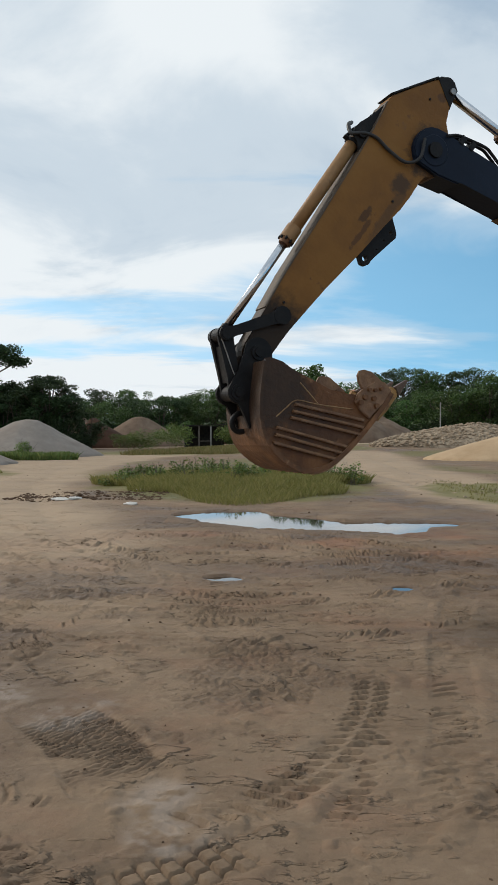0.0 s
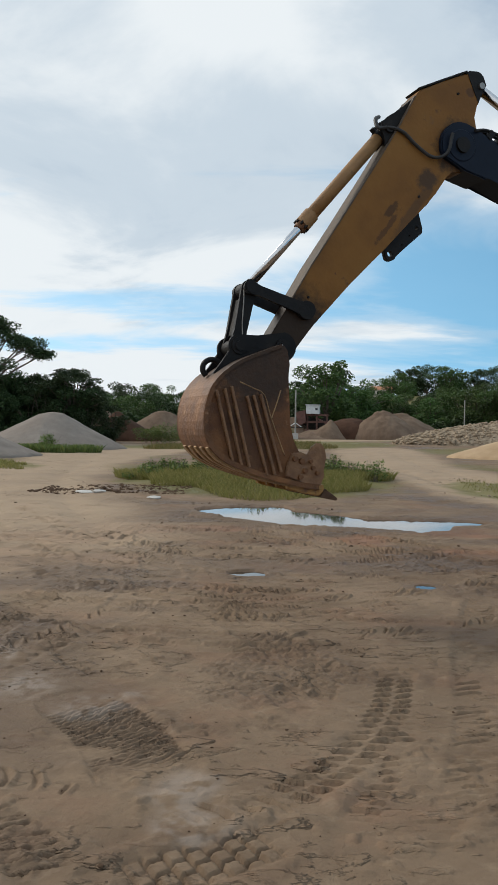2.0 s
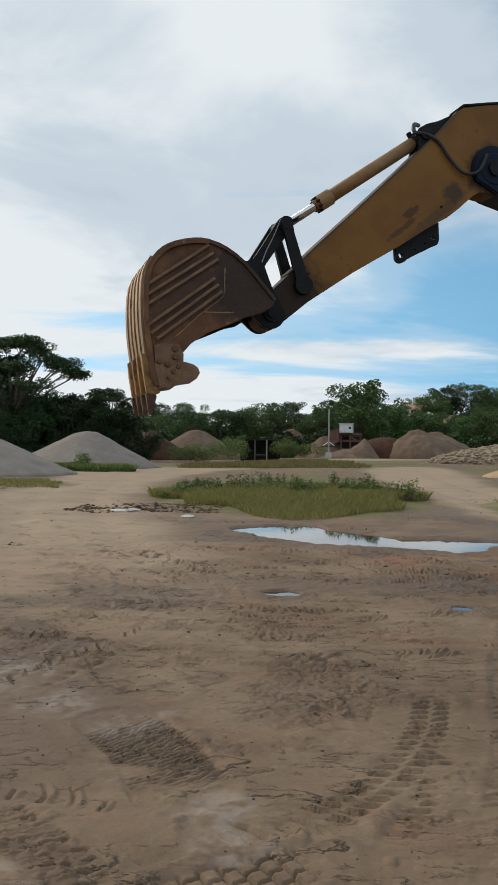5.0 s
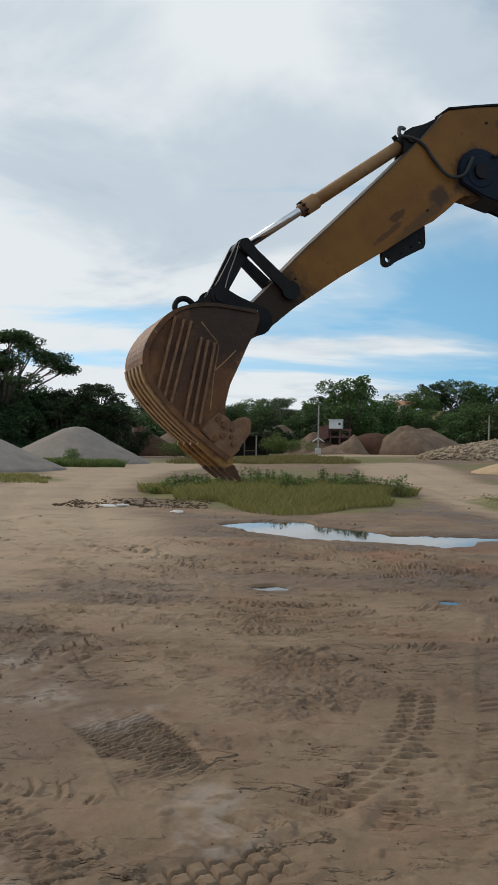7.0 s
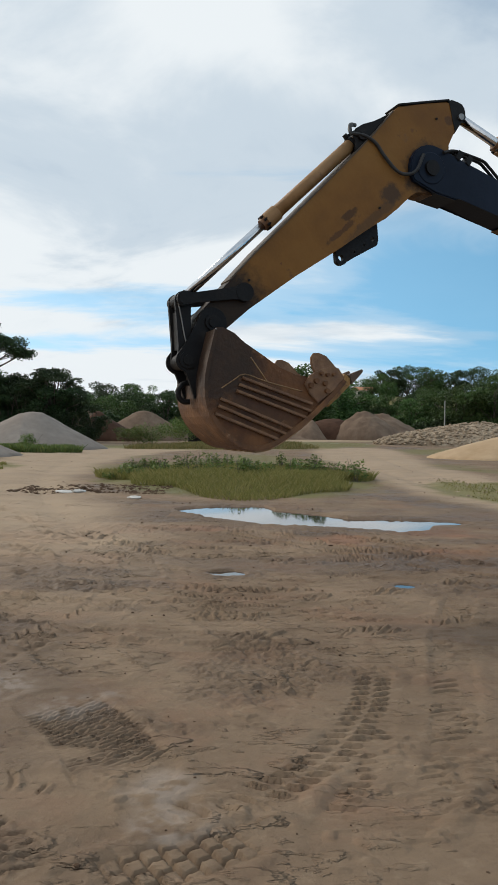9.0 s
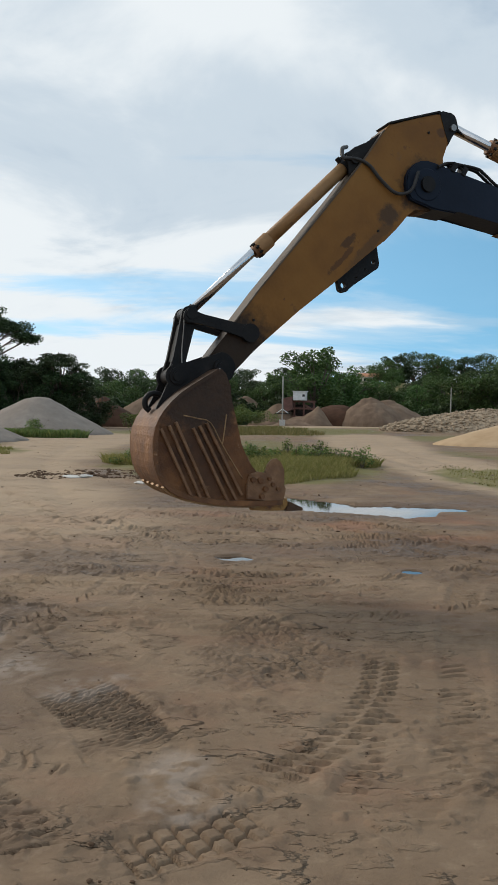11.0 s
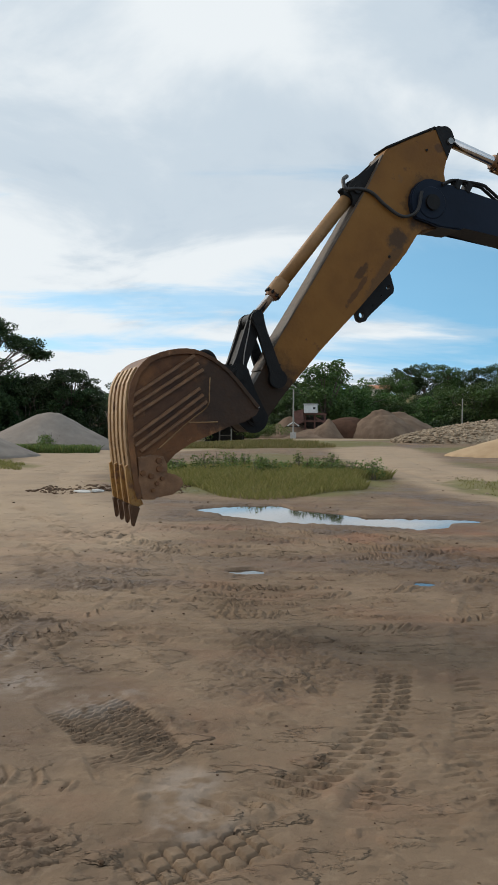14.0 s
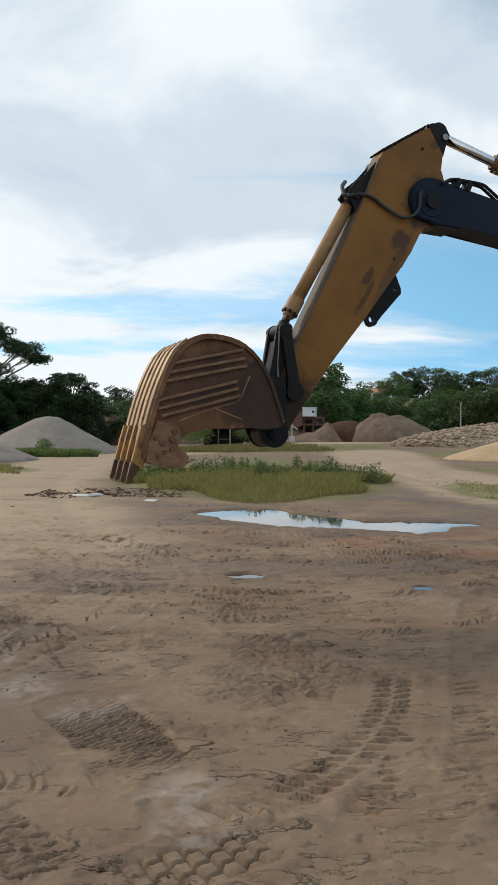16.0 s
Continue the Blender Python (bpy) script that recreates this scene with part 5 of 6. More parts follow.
for i, (x, y, s) in enumerate(((-4.70, 20.1, 0.16), (-4.35, 20.0, 0.12), (-4.9, 20.25, 0.10), (-2.76, 18.84, 0.14), (-2.9, 18.9, 0.07), (-3.1, 22.6, 0.12))):
    concrete_chunk(x, y, s, i)


# ---- grass and weeds ----
def blades(name, count, place, height, width, mat, label, seed, lean=0.35):
    rnd = random.Random(seed)
    verts, faces = [], []
    for _ in range(count):
        x, y = place(rnd)
        z = height_at_fast(x, y) - 0.02
        h, w = height(rnd, x, y), width * rnd.uniform(0.6, 1.4)
        a = rnd.uniform(0, math.pi)
        dx, dy = math.cos(a) * w, math.sin(a) * w
        lx, ly = rnd.gauss(0, lean) * h, rnd.gauss(0, lean) * h
        k = len(verts)
        verts += [(x - dx, y - dy, z), (x + dx, y + dy, z), (x + lx * 0.4 + dx * 0.7, y + ly * 0.4 + dy * 0.7, z + h * 0.6), (x + lx, y + ly, z + h)]
        faces += [(k, k + 1, k + 2), (k, k + 2, k + 3)]
    return tagged(new(name, raw_mesh(name, verts, faces, mat)), label, "grass", kind="stuff")


def in_ellipse(cx, cy, rx, ry, bias=0.5):
    def place(rnd):
        a, r = rnd.uniform(0, 2 * math.pi), rnd.random() ** bias
        k = 1 + 0.18 * math.sin(3 * a + cx) + 0.1 * math.sin(7 * a)
        return cx + rx * r * k * math.cos(a), cy + ry * r * k * math.sin(a)
    return place


blades("grass", 48000, in_ellipse(-0.4, 25.6, 4.0, 5.6), lambda r, x, y: r.uniform(0.10, 0.34) * (0.6 + 0.4 * min(1, max(0, (y - 20) / 4))), 0.008, "grass", "tall yellow-green grass on the island", 21)
blades("grass", 3600, in_ellipse(7.8, 22.8, 2.4, 4.2), lambda r, x, y: r.uniform(0.02, 0.10), 0.010, "grass", "short trodden grass beside the track", 22)
blades("grass", 9000, in_ellipse(-15, 33.5, 5.0, 3.2), lambda r, x, y: r.uniform(0.05, 0.2), 0.016, "grass", "short grass on the verge below the heaps", 23)
blades("grass", 14000, in_ellipse(-2.6, 68, 7.2, 9.0), lambda r, x, y: r.uniform(0.1, 0.4), 0.025, "grass", "grass strip beyond the track", 24)
blades("grass", 5000, in_ellipse(-14.5, 52, 3.6, 1.4), lambda r, x, y: r.uniform(0.2, 0.6), 0.025, "weed", "green weeds at the foot of the grey heap", 25)


def leaf_cloud(blobs, count, size, seed, flat=0.75):
    """Leaf clumps on the skins of several blobs: (x, y, z, rx, ry, rz)."""
    rnd = random.Random(seed)
    verts, faces = [], []
    weights = [b[3] * b[4] + b[3] * b[5] for b in blobs]
    for b in rnd.choices(blobs, weights, k=count):
        v = Vector((rnd.gauss(0, 1), rnd.gauss(0, 1), rnd.gauss(0, 1) + 0.15)).normalized() * rnd.uniform(0.55, 1.08)
        c = Vector((b[0] + v.x * b[3], b[1] + v.y * b[4], b[2] + v.z * b[5]))
        s = size * rnd.uniform(0.5, 1.4)
        turn = Euler((rnd.gauss(0, 0.7), rnd.gauss(0, 0.7), rnd.uniform(0, 6.3))).to_matrix()
        k = len(verts)
        for p in ((-1, 0, 0), (-0.2, -0.6, 0.12), (1, -0.1, -0.1), (0.15, 0.65, 0.15)):
            w = turn @ (Vector(p) * s)
            verts.append((c.x + w.x, c.y + w.y, c.z + w.z * flat))
        faces += [(k, k + 1, k + 2), (k, k + 2, k + 3)]
    return verts, faces


def weed_bush(x, y, r, h, seed, count=420):
    rnd = random.Random(seed)
    blobs = [(rnd.uniform(-r, r) * 0.8, rnd.uniform(-r, r) * 0.8, h * rnd.uniform(0.25, 0.75), r * rnd.uniform(0.25, 0.55), r * rnd.uniform(0.25, 0.55), h * rnd.uniform(0.2, 0.4))
             for _ in range(7)]
    v, f = leaf_cloud(blobs, count, 0.035 + 0.02 * r, seed)
    stalks = tagged(new("weed_bush", raw_mesh("weed_bush", v, f, "weed")), "leafy green weed bush in the grass", "bush")
    stalks.matrix_basis = pose(x, y, height_at(x, y) - 0.03)
    bm = bmesh.new()
    for _ in range(9):
        tube(bm, (rnd.uniform(-r, r) * 0.3, rnd.uniform(-r, r) * 0.3, 0), (rnd.uniform(-r, r) * 0.7, rnd.uniform(-r, r) * 0.7, h * rnd.uniform(0.5, 1.1)), 0.008, 0.004, 5)
    part("stalk", bm, "bark", stalks)


_r = random.Random(77)
for i in range(44):
    a = _r.uniform(-1, 1)
    weed_bush(-0.4 + a * 3.9, 25.8 + _r.uniform(-1.4, 4.2) * (1 - 0.6 * abs(a)), _r.uniform(0.2, 0.55), _r.uniform(0.3, 0.72), 100 + i, 260)
for i, (x, y, r, h) in enumerate(((-14.6, 53, 0.8, 1.3), (-15.6, 53.4, 1.2, 0.8), (-13.4, 53.2, 1.0, 0.6), (-11.0, 86, 2.6, 2.3), (-9.2, 88, 2.6, 2.8),
                                  (-13.2, 85, 2.4, 1.8), (-1.6, 90, 2.0, 2.2), (-0.2, 91, 2.6, 1.8), (-8.2, 91, 1.6, 3.0), (-2.4, 92, 1.4, 2.7))):
    weed_bush(x, y, r, h, 200 + i, 900 if r < 1.4 else 2200)


# ---- trees ----
def tree_model(name, h, spread_r, seed, leaf, count, size, open_crown=False):
    """One tree at the origin: tapered trunk, limbs, and a crown of clumps with gaps."""
    rnd = random.Random(seed)
    root = new(name)
    bm = bmesh.new()
    fork = h * rnd.uniform(0.22, 0.36)
    bend = Vector((rnd.uniform(-0.4, 0.4), rnd.uniform(-0.4, 0.4), fork))
    tube(bm, (0, 0, -0.3), bend, 0.035 * h, 0.026 * h, 10)
    blobs = []
    n = 9 if open_crown else 7
    for i in range(n):
        a = 2 * math.pi * i / n + rnd.uniform(-0.4, 0.4)
        reach = spread_r * rnd.uniform(0.35, 0.85)
        tip = Vector((math.cos(a) * reach, math.sin(a) * reach, h * rnd.uniform(0.55, 0.86)))
        mid = bend.lerp(tip, 0.5) + Vector((0, 0, -0.03 * h))
        tube(bm, bend, mid, 0.016 * h, 0.011 * h, 7)
        tube(bm, mid, tip, 0.011 * h, 0.004 * h, 7)
        for _ in range(3 if open_crown else 2):
            t2 = tip + Vector((rnd.uniform(-1, 1), rnd.uniform(-1, 1), rnd.uniform(-0.5, 0.7))) * spread_r * 0.34
            tube(bm, mid.lerp(tip, 0.6), t2, 0.006 * h, 0.002 * h, 5)
            k = spread_r * rnd.uniform(0.17, 0.30) * (0.85 if open_crown else 1.2)
            blobs.append((t2.x, t2.y, t2.z, k, k, k * rnd.uniform(0.5, 0.75)))
    top = Vector((rnd.uniform(-0.2, 0.2) * spread_r, rnd.uniform(-0.2, 0.2) * spread_r, h * 0.86))
    tube(bm, bend, top, 0.014 * h, 0.004 * h, 7)
    blobs.append((top.x, top.y, top.z, spread_r * 0.42, spread_r * 0.42, h * 0.11))
    if not open_crown:
        for _ in range(13):
            a, q = rnd.uniform(0, 6.3), rnd.uniform(0.3, 0.85) * spread_r
            blobs.append((math.cos(a) * q, math.sin(a) * q, h * rnd.uniform(0.14, 0.55), spread_r * 0.38, spread_r * 0.38, h * 0.13))
    part("trunk", bm, "bark", root)
    v, f = leaf_cloud(blobs, count, size, seed + 1)
    crown = new("crown", raw_mesh("crown", v, f, leaf))
    crown.parent = root
    return root


def umbrella_model(name, h, R, seed, leaf, count, size):
    """A tree with a flat, layered crown: forked limbs that fan out under thin plates of leaves."""
    rnd = random.Random(seed)
    root = new(name)
    bm = bmesh.new()
    fork = Vector((rnd.uniform(-0.3, 0.3), rnd.uniform(-0.3, 0.3), 0.32 * h))
    tube(bm, (0, 0, -0.3), fork, 0.030 * h, 0.022 * h, 10)
    blobs = []
    n = 24
    for i in range(n):
        a, q = 2.4 * i + rnd.uniform(-0.3, 0.3), R * math.sqrt((i + 0.5) / n) * rnd.uniform(0.86, 0.96)
        layer = (1.0, 0.92, 0.83, 0.73)[i % 4] if i > 3 else 1.0
        tip = Vector((math.cos(a) * q, math.sin(a) * q, layer * h * (0.95 - 0.20 * (q / R) ** 2) * rnd.uniform(0.96, 1.02)))
        mid = fork.lerp(tip, 0.55) + Vector((0, 0, 0.04 * h))
        tube(bm, fork, mid, 0.012 * h, 0.008 * h, 7)
        tube(bm, mid, tip, 0.008 * h, 0.003 * h, 6)
        for _ in range(4):
            t2 = tip + Vector((rnd.uniform(-1, 1), rnd.uniform(-1, 1), rnd.uniform(-0.12, 0.16))) * R * 0.2
            tube(bm, mid.lerp(tip, rnd.uniform(0.4, 0.9)), t2, 0.004 * h, 0.0015 * h, 5)
            k = R * rnd.uniform(0.10, 0.20)
            blobs.append((t2.x, t2.y, t2.z, k, k, k * rnd.uniform(0.35, 0.6)))
    part("trunk", bm, "bark", root)
    v, f = leaf_cloud(blobs, count, size, seed + 1)
    crown = new("crown", raw_mesh("crown", v, f, leaf))
    crown.parent = root
    return root


def undergrowth_model(name, w, h, seed, leaf, count, size):
    rnd = random.Random(seed)
    blobs = [(rnd.uniform(-w, w), rnd.uniform(-1.2, 1.2), h * rnd.uniform(0.2, 0.7), w * rnd.uniform(0.2, 0.35), 1.3, h * rnd.uniform(0.2, 0.36)) for _ in range(12)]
    v, f = leaf_cloud(blobs, count, size, seed)
    return new(name, raw_mesh(name, v, f, leaf))


def put_tree(model, x, y, k=1.0, turn=0.0, label="", group="trees along the yard's edge"):
    ob = copy_thing(model, pose(x, y, height_at(x, y) - 0.1, 0, 0, turn))
    ob.scale = (k, k, k)
    return tagged(ob, label, "tree", group)


MODELS = [tree_model("tree", 9.0, 4.4, 301, "leaf", 9000, 0.175), tree_model("tree", 9.0, 5.0, 302, "leaf", 9000, 0.175),
          tree_model("tree", 9.0, 3.6, 303, "leaf_dark", 9000, 0.175), tree_model("tree", 9.0, 5.2, 304, "leaf_dark", 9000, 0.175),
          tree_model("tree", 9.0, 4.0, 305, "leaf", 9000, 0.175)]
OPEN = umbrella_model("tree", 12.9, 7.6, 310, "leaf_dark", 21000, 0.15)
OPEN2 = umbrella_model("tree", 7.5, 3.9, 311, "leaf_dark", 8000, 0.13)
BUSHES = [undergrowth_model("undergrowth", 4.0, 3.4, 320, "leaf", 2600, 0.26), undergrowth_model("undergrowth", 4.0, 3.4, 321, "leaf_dark", 2600, 0.26)]

put_tree(OPEN, -29.9, 80, 1.0, 20, "tall open-crowned tree with bare forked limbs", "trees behind the grey heaps")
put_tree(OPEN, -36.5, 84, 0.98, 140, "tall open-crowned tree behind the grey heap", "trees behind the grey heaps")
put_tree(OPEN2, -20.3, 80, 1.0, 70, "small spreading tree with thin foliage", "trees behind the grey heaps")
put_tree(OPEN2, -23.6, 82, 0.92, 200, "small spreading tree with thin foliage", "trees behind the grey heaps")
for i, (x, y, k) in enumerate(((-31, 78, 0.62), (-27.5, 77, 0.55), (-24, 78, 0.55), (-21.8, 80, 0.46), (-36, 80, 0.8), (-33.5, 76, 0.6), (-29, 75, 0.5), (-28.4, 84, 0.72), (-32.0, 85, 0.75), (-25.0, 86, 0.62), (-36.5, 84, 0.8), (-26.5, 83, 0.78), (-22.2, 84, 0.66), (-19.2, 83, 0.56), (-17.2, 85, 0.48), (-29.8, 82, 0.85), (-20.6, 79, 0.66), (-22.9, 79, 0.64), (-18.5, 79.5, 0.52), (-27.6, 79, 0.78), (-25.2, 79.5, 0.68))):
    put_tree(MODELS[2 + i % 2], x, y, k, 60 * i, "dense dark tree in the thicket", "trees behind the grey heaps")
# (x, y, scale, model)
ROW = [(-38, 110, 1.0, 3), (-31, 118, 0.9, 2), (-25.5, 122, 0.72, 0), (-21.5, 120, 0.78, 1), (-17.5, 124, 0.85, 3), (-13, 121, 0.92, 2), (-9.5, 126, 0.98, 1), (-6.0, 121, 0.85, 0),
       (-2.5, 125, 0.80, 3), (1.0, 122, 0.82, 1), (4.2, 126, 0.95, 2), (7.3, 108.5, 1.27, 4), (10.2, 121, 1.10, 0), (5.8, 121, 0.86, 3), (12.8, 120, 0.98, 1), (16.0, 122, 0.72, 0),
       (18.0, 118, 0.66, 4), (20.5, 121, 0.62, 1), (23.0, 117, 0.75, 0), (26.0, 115, 0.86, 4), (29.0, 112, 0.98, 1), (32.5, 110, 1.12, 0), (36.0, 108, 1.15, 2), (40, 112, 1.1, 1), (45, 110, 1.15, 3),
       (-44, 112, 1.05, 3), (-50, 110, 1.0, 2), (51, 112, 1.0, 0)]
for i, (x, y, k, m) in enumerate(ROW):
    put_tree(MODELS[m], x, y, k * (0.92 if x < 15 else 0.92), 47 * i, "leafy green tree at the yard's far edge")
for i in range(22):
    x = -42 + 4.3 * i
    put_tree(MODELS[(i * 2) % 5], x, 138 + 5 * math.sin(2.3 * i), (0.84 + 0.14 * math.sin(1.7 * i)) * (0.78 if 16 < x < 27 else 1), 53 * i, "leafy green tree behind the first row")
HILL = [(27, 205, 0.8), (31, 200, 0.95), (35, 204, 1.1), (39.5, 208, 1.2), (43, 200, 1.15), (47, 206, 1.1), (52, 204, 1.1), (58, 206, 1.15), (20, 215, 0.65), (14, 200, 0.8), (5, 195, 0.9), (-5, 200, 1.0), (-15, 196, 1.0), (-27, 200, 1.0), (-38, 200, 1.1)]
for i, (x, y, k) in enumerate(HILL):
    put_tree(MODELS[i % 4], x, y, 0.9 * k, 31 * i, "far tree on the wooded rise", "trees on the far rise").location.z -= 1.6
for x, y, k in ((26.8, 184, 0.42), (29.5, 182, 0.5), (21.5, 184, 0.36), (24.2, 181, 0.27)):
    put_tree(MODELS[1], x, y, k, 40 * x, "low tree before the far house", "trees on the far rise")
_r = random.Random(9)
for i in range(34):
    x = -46 + i * 2.9
    b = BUSHES[i % 2]
    y = 113 + _r.uniform(-2.5, 3.5) if x > -16 else (86 if x < -25 else 113)
    ob = copy_thing(b, pose(x, y, height_at(x, y) - 0.2, 0, 0, _r.uniform(-20, 20)))
    ob.scale = (1, 1, _r.uniform(0.7, 1.25))
    tagged(ob, "dense leafy undergrowth below the trees", "undergrowth", "undergrowth at the yard's edge", "stuff")
for ob in MODELS + [OPEN, OPEN2] + BUSHES:
    for o in (*ob.children_recursive, ob):
        bpy.data.objects.remove(o)


# ---- buildings and posts at the far side ----
def make_shed():
    shed = tagged(new("shed"), "low dark open timber shed among weeds", "shed")
    shed.matrix_basis = pose(-5.3, 92, height_at(-5.3, 92), 0, 0, 6)
    for x, m in ((-2.0, "dark_wood"), (-0.6, "old_wood"), (0.75, "post"), (2.1, "dark_wood")):
        part("post", box(bmesh.new(), x - 0.08, x + 0.08, -0.08, 0.08, -0.1, 2.35, 0.01), m, shed)
    part("beam", box(bmesh.new(), -2.2, 2.3, -0.06, 0.06, 2.2, 2.35, 0.01), "dark_wood", shed)
    part("rail", box(bmesh.new(), -0.6, 0.75, -0.05, 0.05, 0.55, 0.67, 0.01), "old_wood", shed)
    part("roof", prism(bmesh.new(), [(-2.4, 2.35), (2.5, 2.45), (2.5, 2.53), (-2.4, 2.43)], -0.4, 3.0), "dark_wood", shed)
    part("back_wall", box(bmesh.new(), -2.2, 2.3, 2.6, 2.7, -0.1, 2.35), "dark_wood", shed)
    for x in (-2.2, 2.2):
        part("side_wall", box(bmesh.new(), x - 0.05, x + 0.05, 0.1, 2.6, -0.1, 2.35), "dark_wood", shed)


def make_plant():
    plant = tagged(new("screening_plant"), "rusty red screening plant with a white cabin on top", "machine")
    plant.matrix_basis = pose(5.0, 104, height_at(5.0, 104), 0, 0, -8)
    for x in (-1.7, -0.6, 0.6, 1.9):
        part("leg", box(bmesh.new(), x - 0.1, x + 0.1, -0.1, 0.1, -0.1, 3.0), "red_rust", plant)
    for z in (1.0, 2.1, 3.0):
        part("beam", box(bmesh.new(), -1.9, 2.1, -0.14, 0.14, z - 0.12, z + 0.12), "red_rust", plant)
    part("hopper", prism(bmesh.new(), [(-2.2, 3.3), (-0.9, 3.6), (-0.7, 2.0), (-1.6, 1.6)], -0.9, 0.9, 0.03), "red_rust", plant)
    part("conveyor", prism(bmesh.new(), [(0.8, 2.6), (3.4, 1.2), (3.4, 1.0), (0.8, 2.35)], -0.3, 0.3), "red_rust", plant)
    part("back_frame", box(bmesh.new(), -1.9, 2.1, 1.2, 1.4, 0, 2.6), "dark_wood", plant)
    cabin = part("cabin", box(bmesh.new(), -0.75, 0.95, -0.7, 0.9, 3.13, 4.25, 0.04), "white", plant, "white sheet-metal cabin")
    part("cabin_roof", box(bmesh.new(), -0.85, 1.05, -0.8, 1.0, 4.25, 4.33, 0.01), "white", cabin)
    part("cabin_window", box(bmesh.new(), 0.45, 0.75, -0.715, -0.69, 3.6, 3.9), "glass", cabin)


def make_pole(x, y, h, r, label, base=False):
    pole = tagged(new("pole"), label, "pole", "poles in the yard")
    pole.matrix_basis = pose(x, y, height_at(x, y))
    part("mast", tube(bmesh.new(), (0, 0, -0.2), (0, 0, h), r, r * 0.8, 10), "post", pole)
    if base:
        part("arm", box(bmesh.new(), -0.9, 0.9, -0.05, 0.05, 1.35, 1.47, 0.01), "dark_wood", pole)
        for s in (-1, 1):
            part("brace", tube(bmesh.new(), (s * 0.8, 0, 1.38), (0, 0, 1.95), 0.05, seg=8), "white", pole)
        part("base_block", box(bmesh.new(), -0.35, 0.35, -0.3, 0.3, -0.1, 0.7, 0.05), "rubble", pole)


def make_house():
    house = tagged(new("house"), "small cream house with an orange tiled roof", "house")
    house.matrix_basis = pose(25.6, 192, 9.6, 0, 0, 8) @ Matrix.Diagonal((0.5, 0.5, 0.6, 1))
    g = (height_at(25.6, 192) - 9.6) / 0.6
    part("wall", box(bmesh.new(), -4.5, 4.5, -3, 3, g - 0.3, 2.7), "wall", house)
    roof = bmesh.new()
    prism(roof, [(-3.6, 2.6), (3.6, 2.6), (0, 4.0)], -4.9, 4.9)
    bmesh.ops.rotate(roof, verts=roof.verts, cent=(0, 0, 0), matrix=Matrix.Rotation(math.pi / 2, 3, "Z"))
    part("roof", roof, "roof", house)
    for x in (-2.6, 0.3, 2.8):
        part("window", box(bmesh.new(), x - 0.5, x + 0.5, -3.03, -2.98, 0.9, 1.9), "glass", house)


make_shed()
make_plant()
make_pole(2.6, 95, 5.8, 0.10, "pale lamp pole on a concrete base with cross arm", True)
make_pole(21.2, 90, 4.6, 0.07, "thin pale pole by the stone heap")
make_house()


# ---- moving parts ----
# seconds, upper stick pin (along, up), stick angle, bucket angle
ARM_A = [(0, -2.184, 5.106, -51.7, -170.0), (0.5, -2.174, 5.105, -51.9, -161.1), (1, -2.160, 5.119, -52.3, -142.8), (1.5, -2.155, 5.126, -52.3, -124.0),
         (2, -2.147, 5.129, -51.8, -108.2), (2.5, -2.190, 5.116, -48.9, -93.1), (3, -2.227, 5.088, -45.0, -76.7), (3.5, -2.257, 5.071, -41.2, -63.6),
         (4, -2.278, 5.060, -38.9, -51.8), (4.2, -2.280, 5.048, -38.6, -47.9), (5.25, -2.268, 5.02, -38.3, -39.0), (6.3, -2.256, 5.003, -38.6, -57.2),
         (6.5, -2.254, 4.996, -38.7, -63.5), (7, -2.230, 4.953, -39.0, -81.2), (7.5, -2.208, 4.928, -39.4, -100.3)]
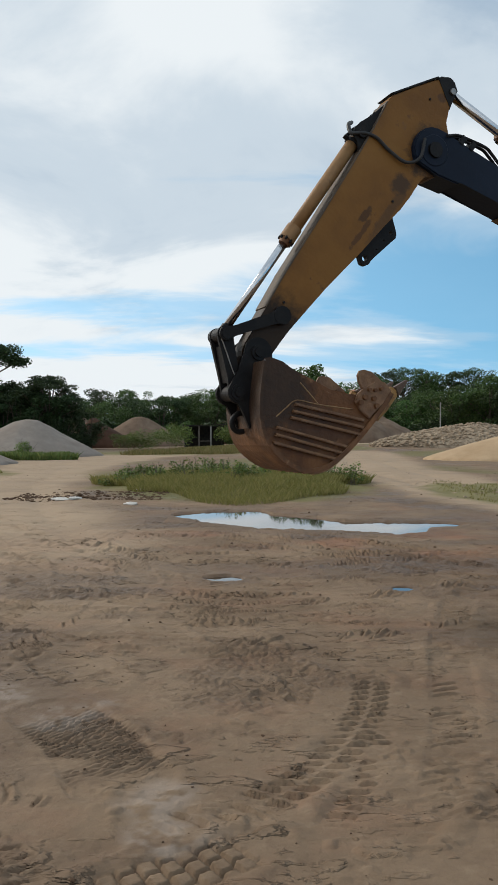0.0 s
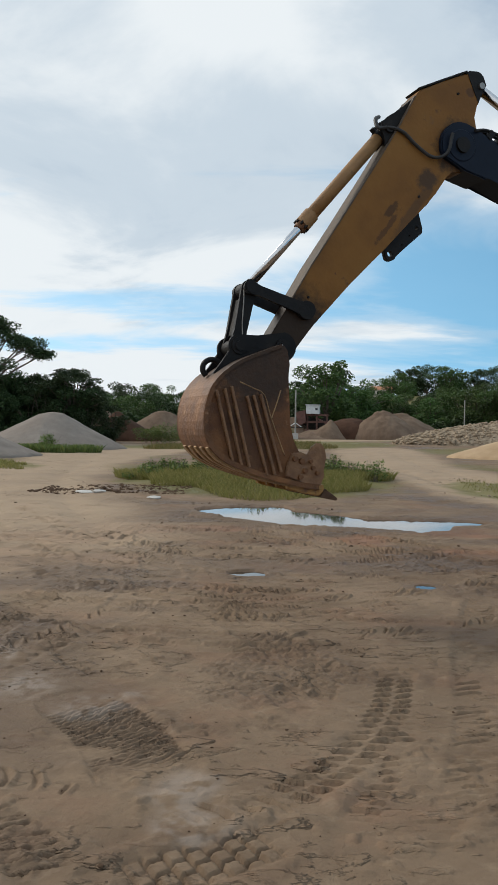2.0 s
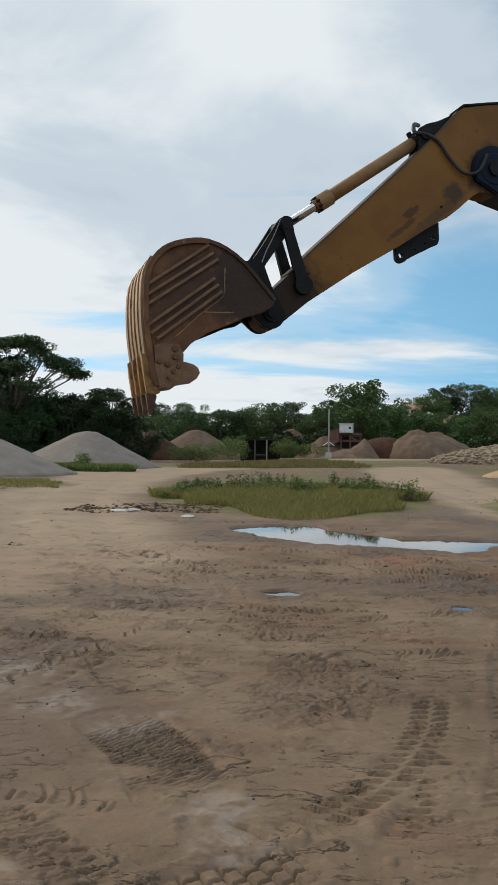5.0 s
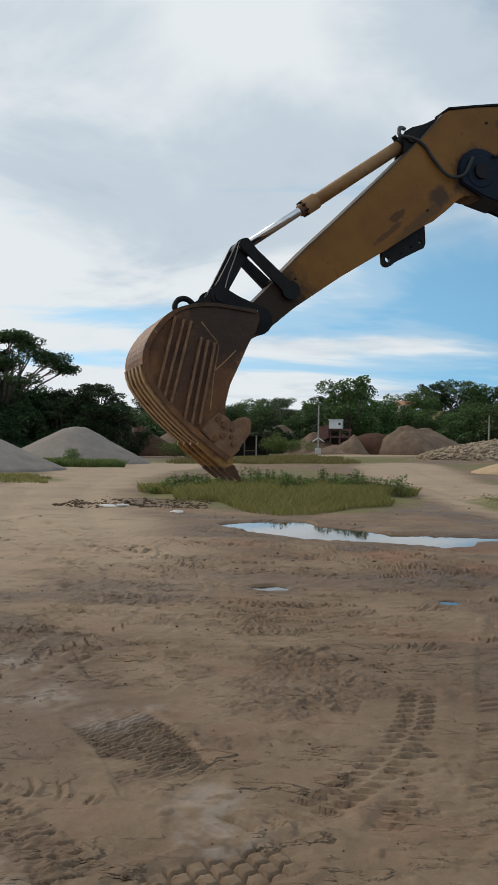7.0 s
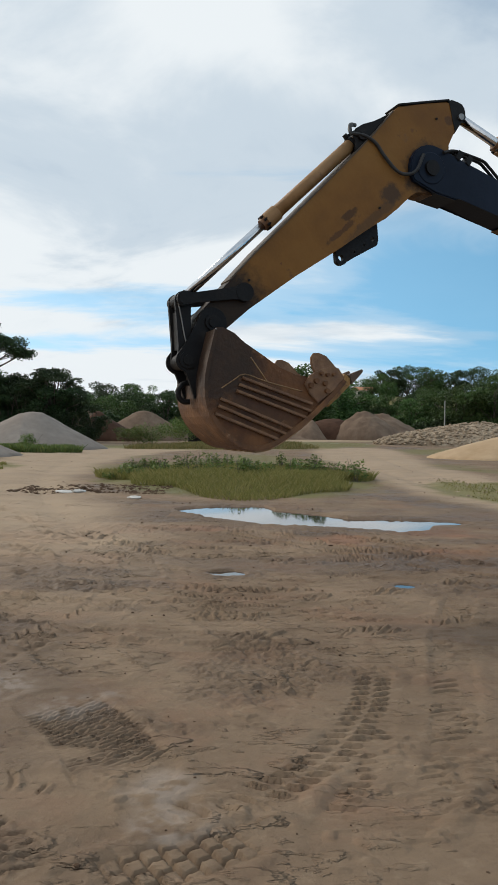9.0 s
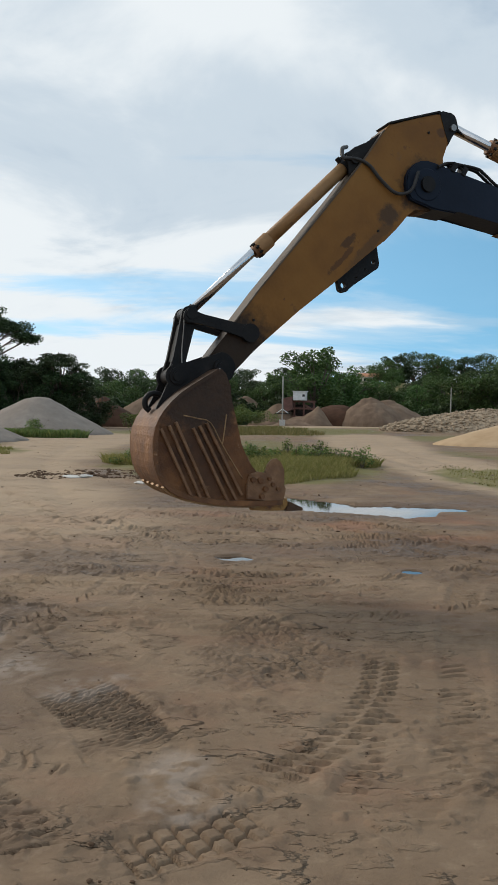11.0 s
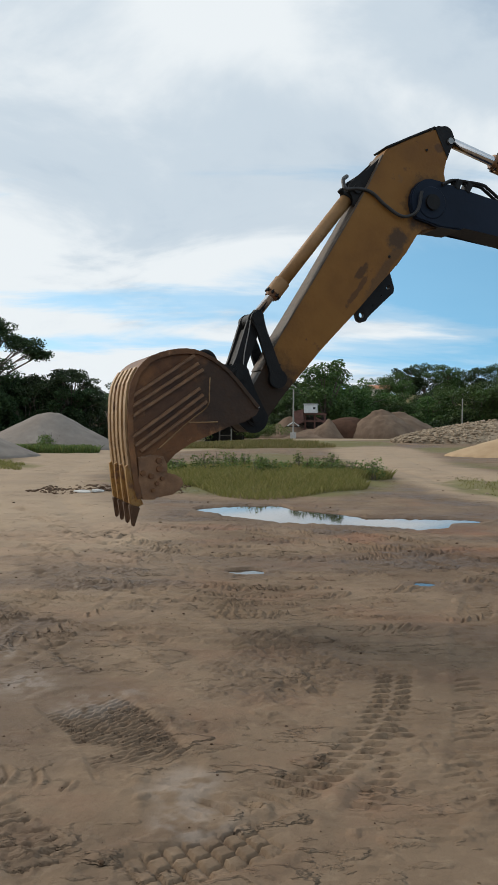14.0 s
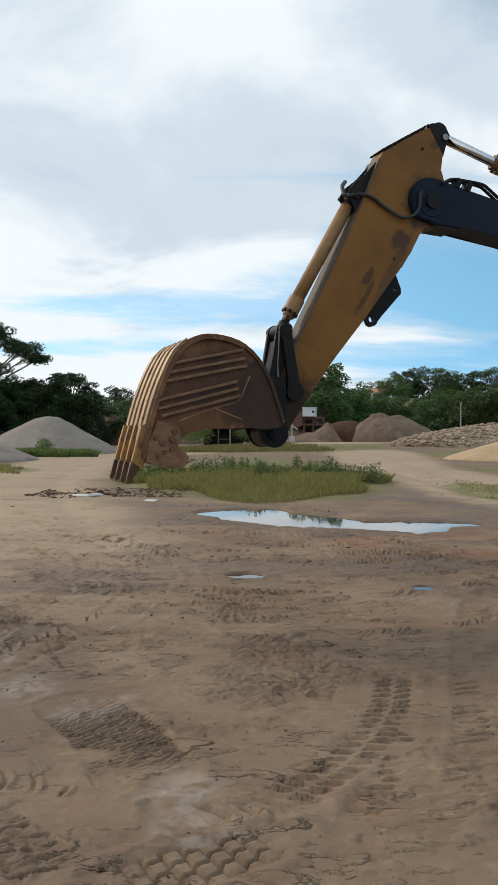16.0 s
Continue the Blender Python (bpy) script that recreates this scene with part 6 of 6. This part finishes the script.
ARM_B = [(8, -2.188, 4.900, -39.9, -121.6), (8.5, -2.169, 4.872, -40.3, -146.5), (9, -2.160, 4.846, -40.4, -164.1), (9.2, -2.144, 4.845, -40.7, -166.4),
         (10.25, -2.02, 4.66, -43.7, -150.0), (11.3, -1.917, 4.525, -46.4, -106.6), (11.5, -1.907, 4.512, -46.7, -98.9), (12, -1.900, 4.477, -46.9, -82.5),
         (12.5, -1.886, 4.482, -47.9, -67.3), (13, -1.864, 4.490, -49.8, -53.9), (13.5, -1.844, 4.498, -51.7, -45.2), (14, -1.834, 4.511, -53.2, -38.2),
         (14.5, -1.820, 4.532, -54.6, -31.7), (15, -1.823, 4.551, -55.6, -27.9), (15.5, -1.812, 4.566, -56.9, -20.4), (16, -1.797, 4.583, -58.3, -16.4)]


def turned(p, deg):
    a = radians(deg)
    return Vector((p[0] * math.cos(a) - p[1] * math.sin(a), p[0] * math.sin(a) + p[1] * math.cos(a)))


def heading(p, q):
    return math.degrees(math.atan2(q.y - p.y, q.x - p.x))


def arm_pose(p, deg):
    return pose(p.x, 0, p.y, 0, -deg, 0)


def motions():
    rows = {ob: [] for ob in (stick, boom, bucket, guide_link, tipping_link, bucket_barrel, bucket_rod, stick_barrel, stick_rod)}
    foot = Vector(BOOM_F)
    for t, u, v, a, b in ARM_A + ARM_B:
        top = Vector((u - SLEW_U, v))
        elbow, nose, knee, base = (top + turned(p, a) for p in (STICK_E, STICK_N, STICK_K, STICK_D))
        low = nose + turned(BUCKET_P, b)
        d = low - knee
        k = (LINK_KB ** 2 - LINK_BP ** 2 + d.length_squared) / (2 * d.length)
        rise = math.sqrt(max(LINK_KB ** 2 - k * k, 0))
        e = d.normalized()
        bend = knee + e * k + Vector((e.y, -e.x)) * rise * -1
        ba = 25.9 + 1.6 * (heading(foot, elbow) - 25.9)
        # the boom's tip stays on the elbow
        origin = elbow - turned((5.23, 0), ba)
        g = origin + turned(BOOM_G, ba)
        rows[stick].append((t, arm_pose(top, a)))
        rows[boom].append((t, arm_pose(origin, ba)))
        rows[bucket].append((t, arm_pose(nose, b)))
        rows[guide_link].append((t, arm_pose(knee, heading(knee, bend))))
        rows[tipping_link].append((t, arm_pose(bend, heading(bend, low))))
        h = heading(base, bend)
        rows[bucket_barrel].append((t, arm_pose(base, h)))
        rows[bucket_rod].append((t, arm_pose(bend, h)))
        head = top + turned(STICK_ROD, a)
        h = heading(g, head)
        rows[stick_barrel].append((t, arm_pose(g, h)))
        rows[stick_rod].append((t, arm_pose(head, h)))
    for ob, r in rows.items():
        walk(ob, r)


motions()
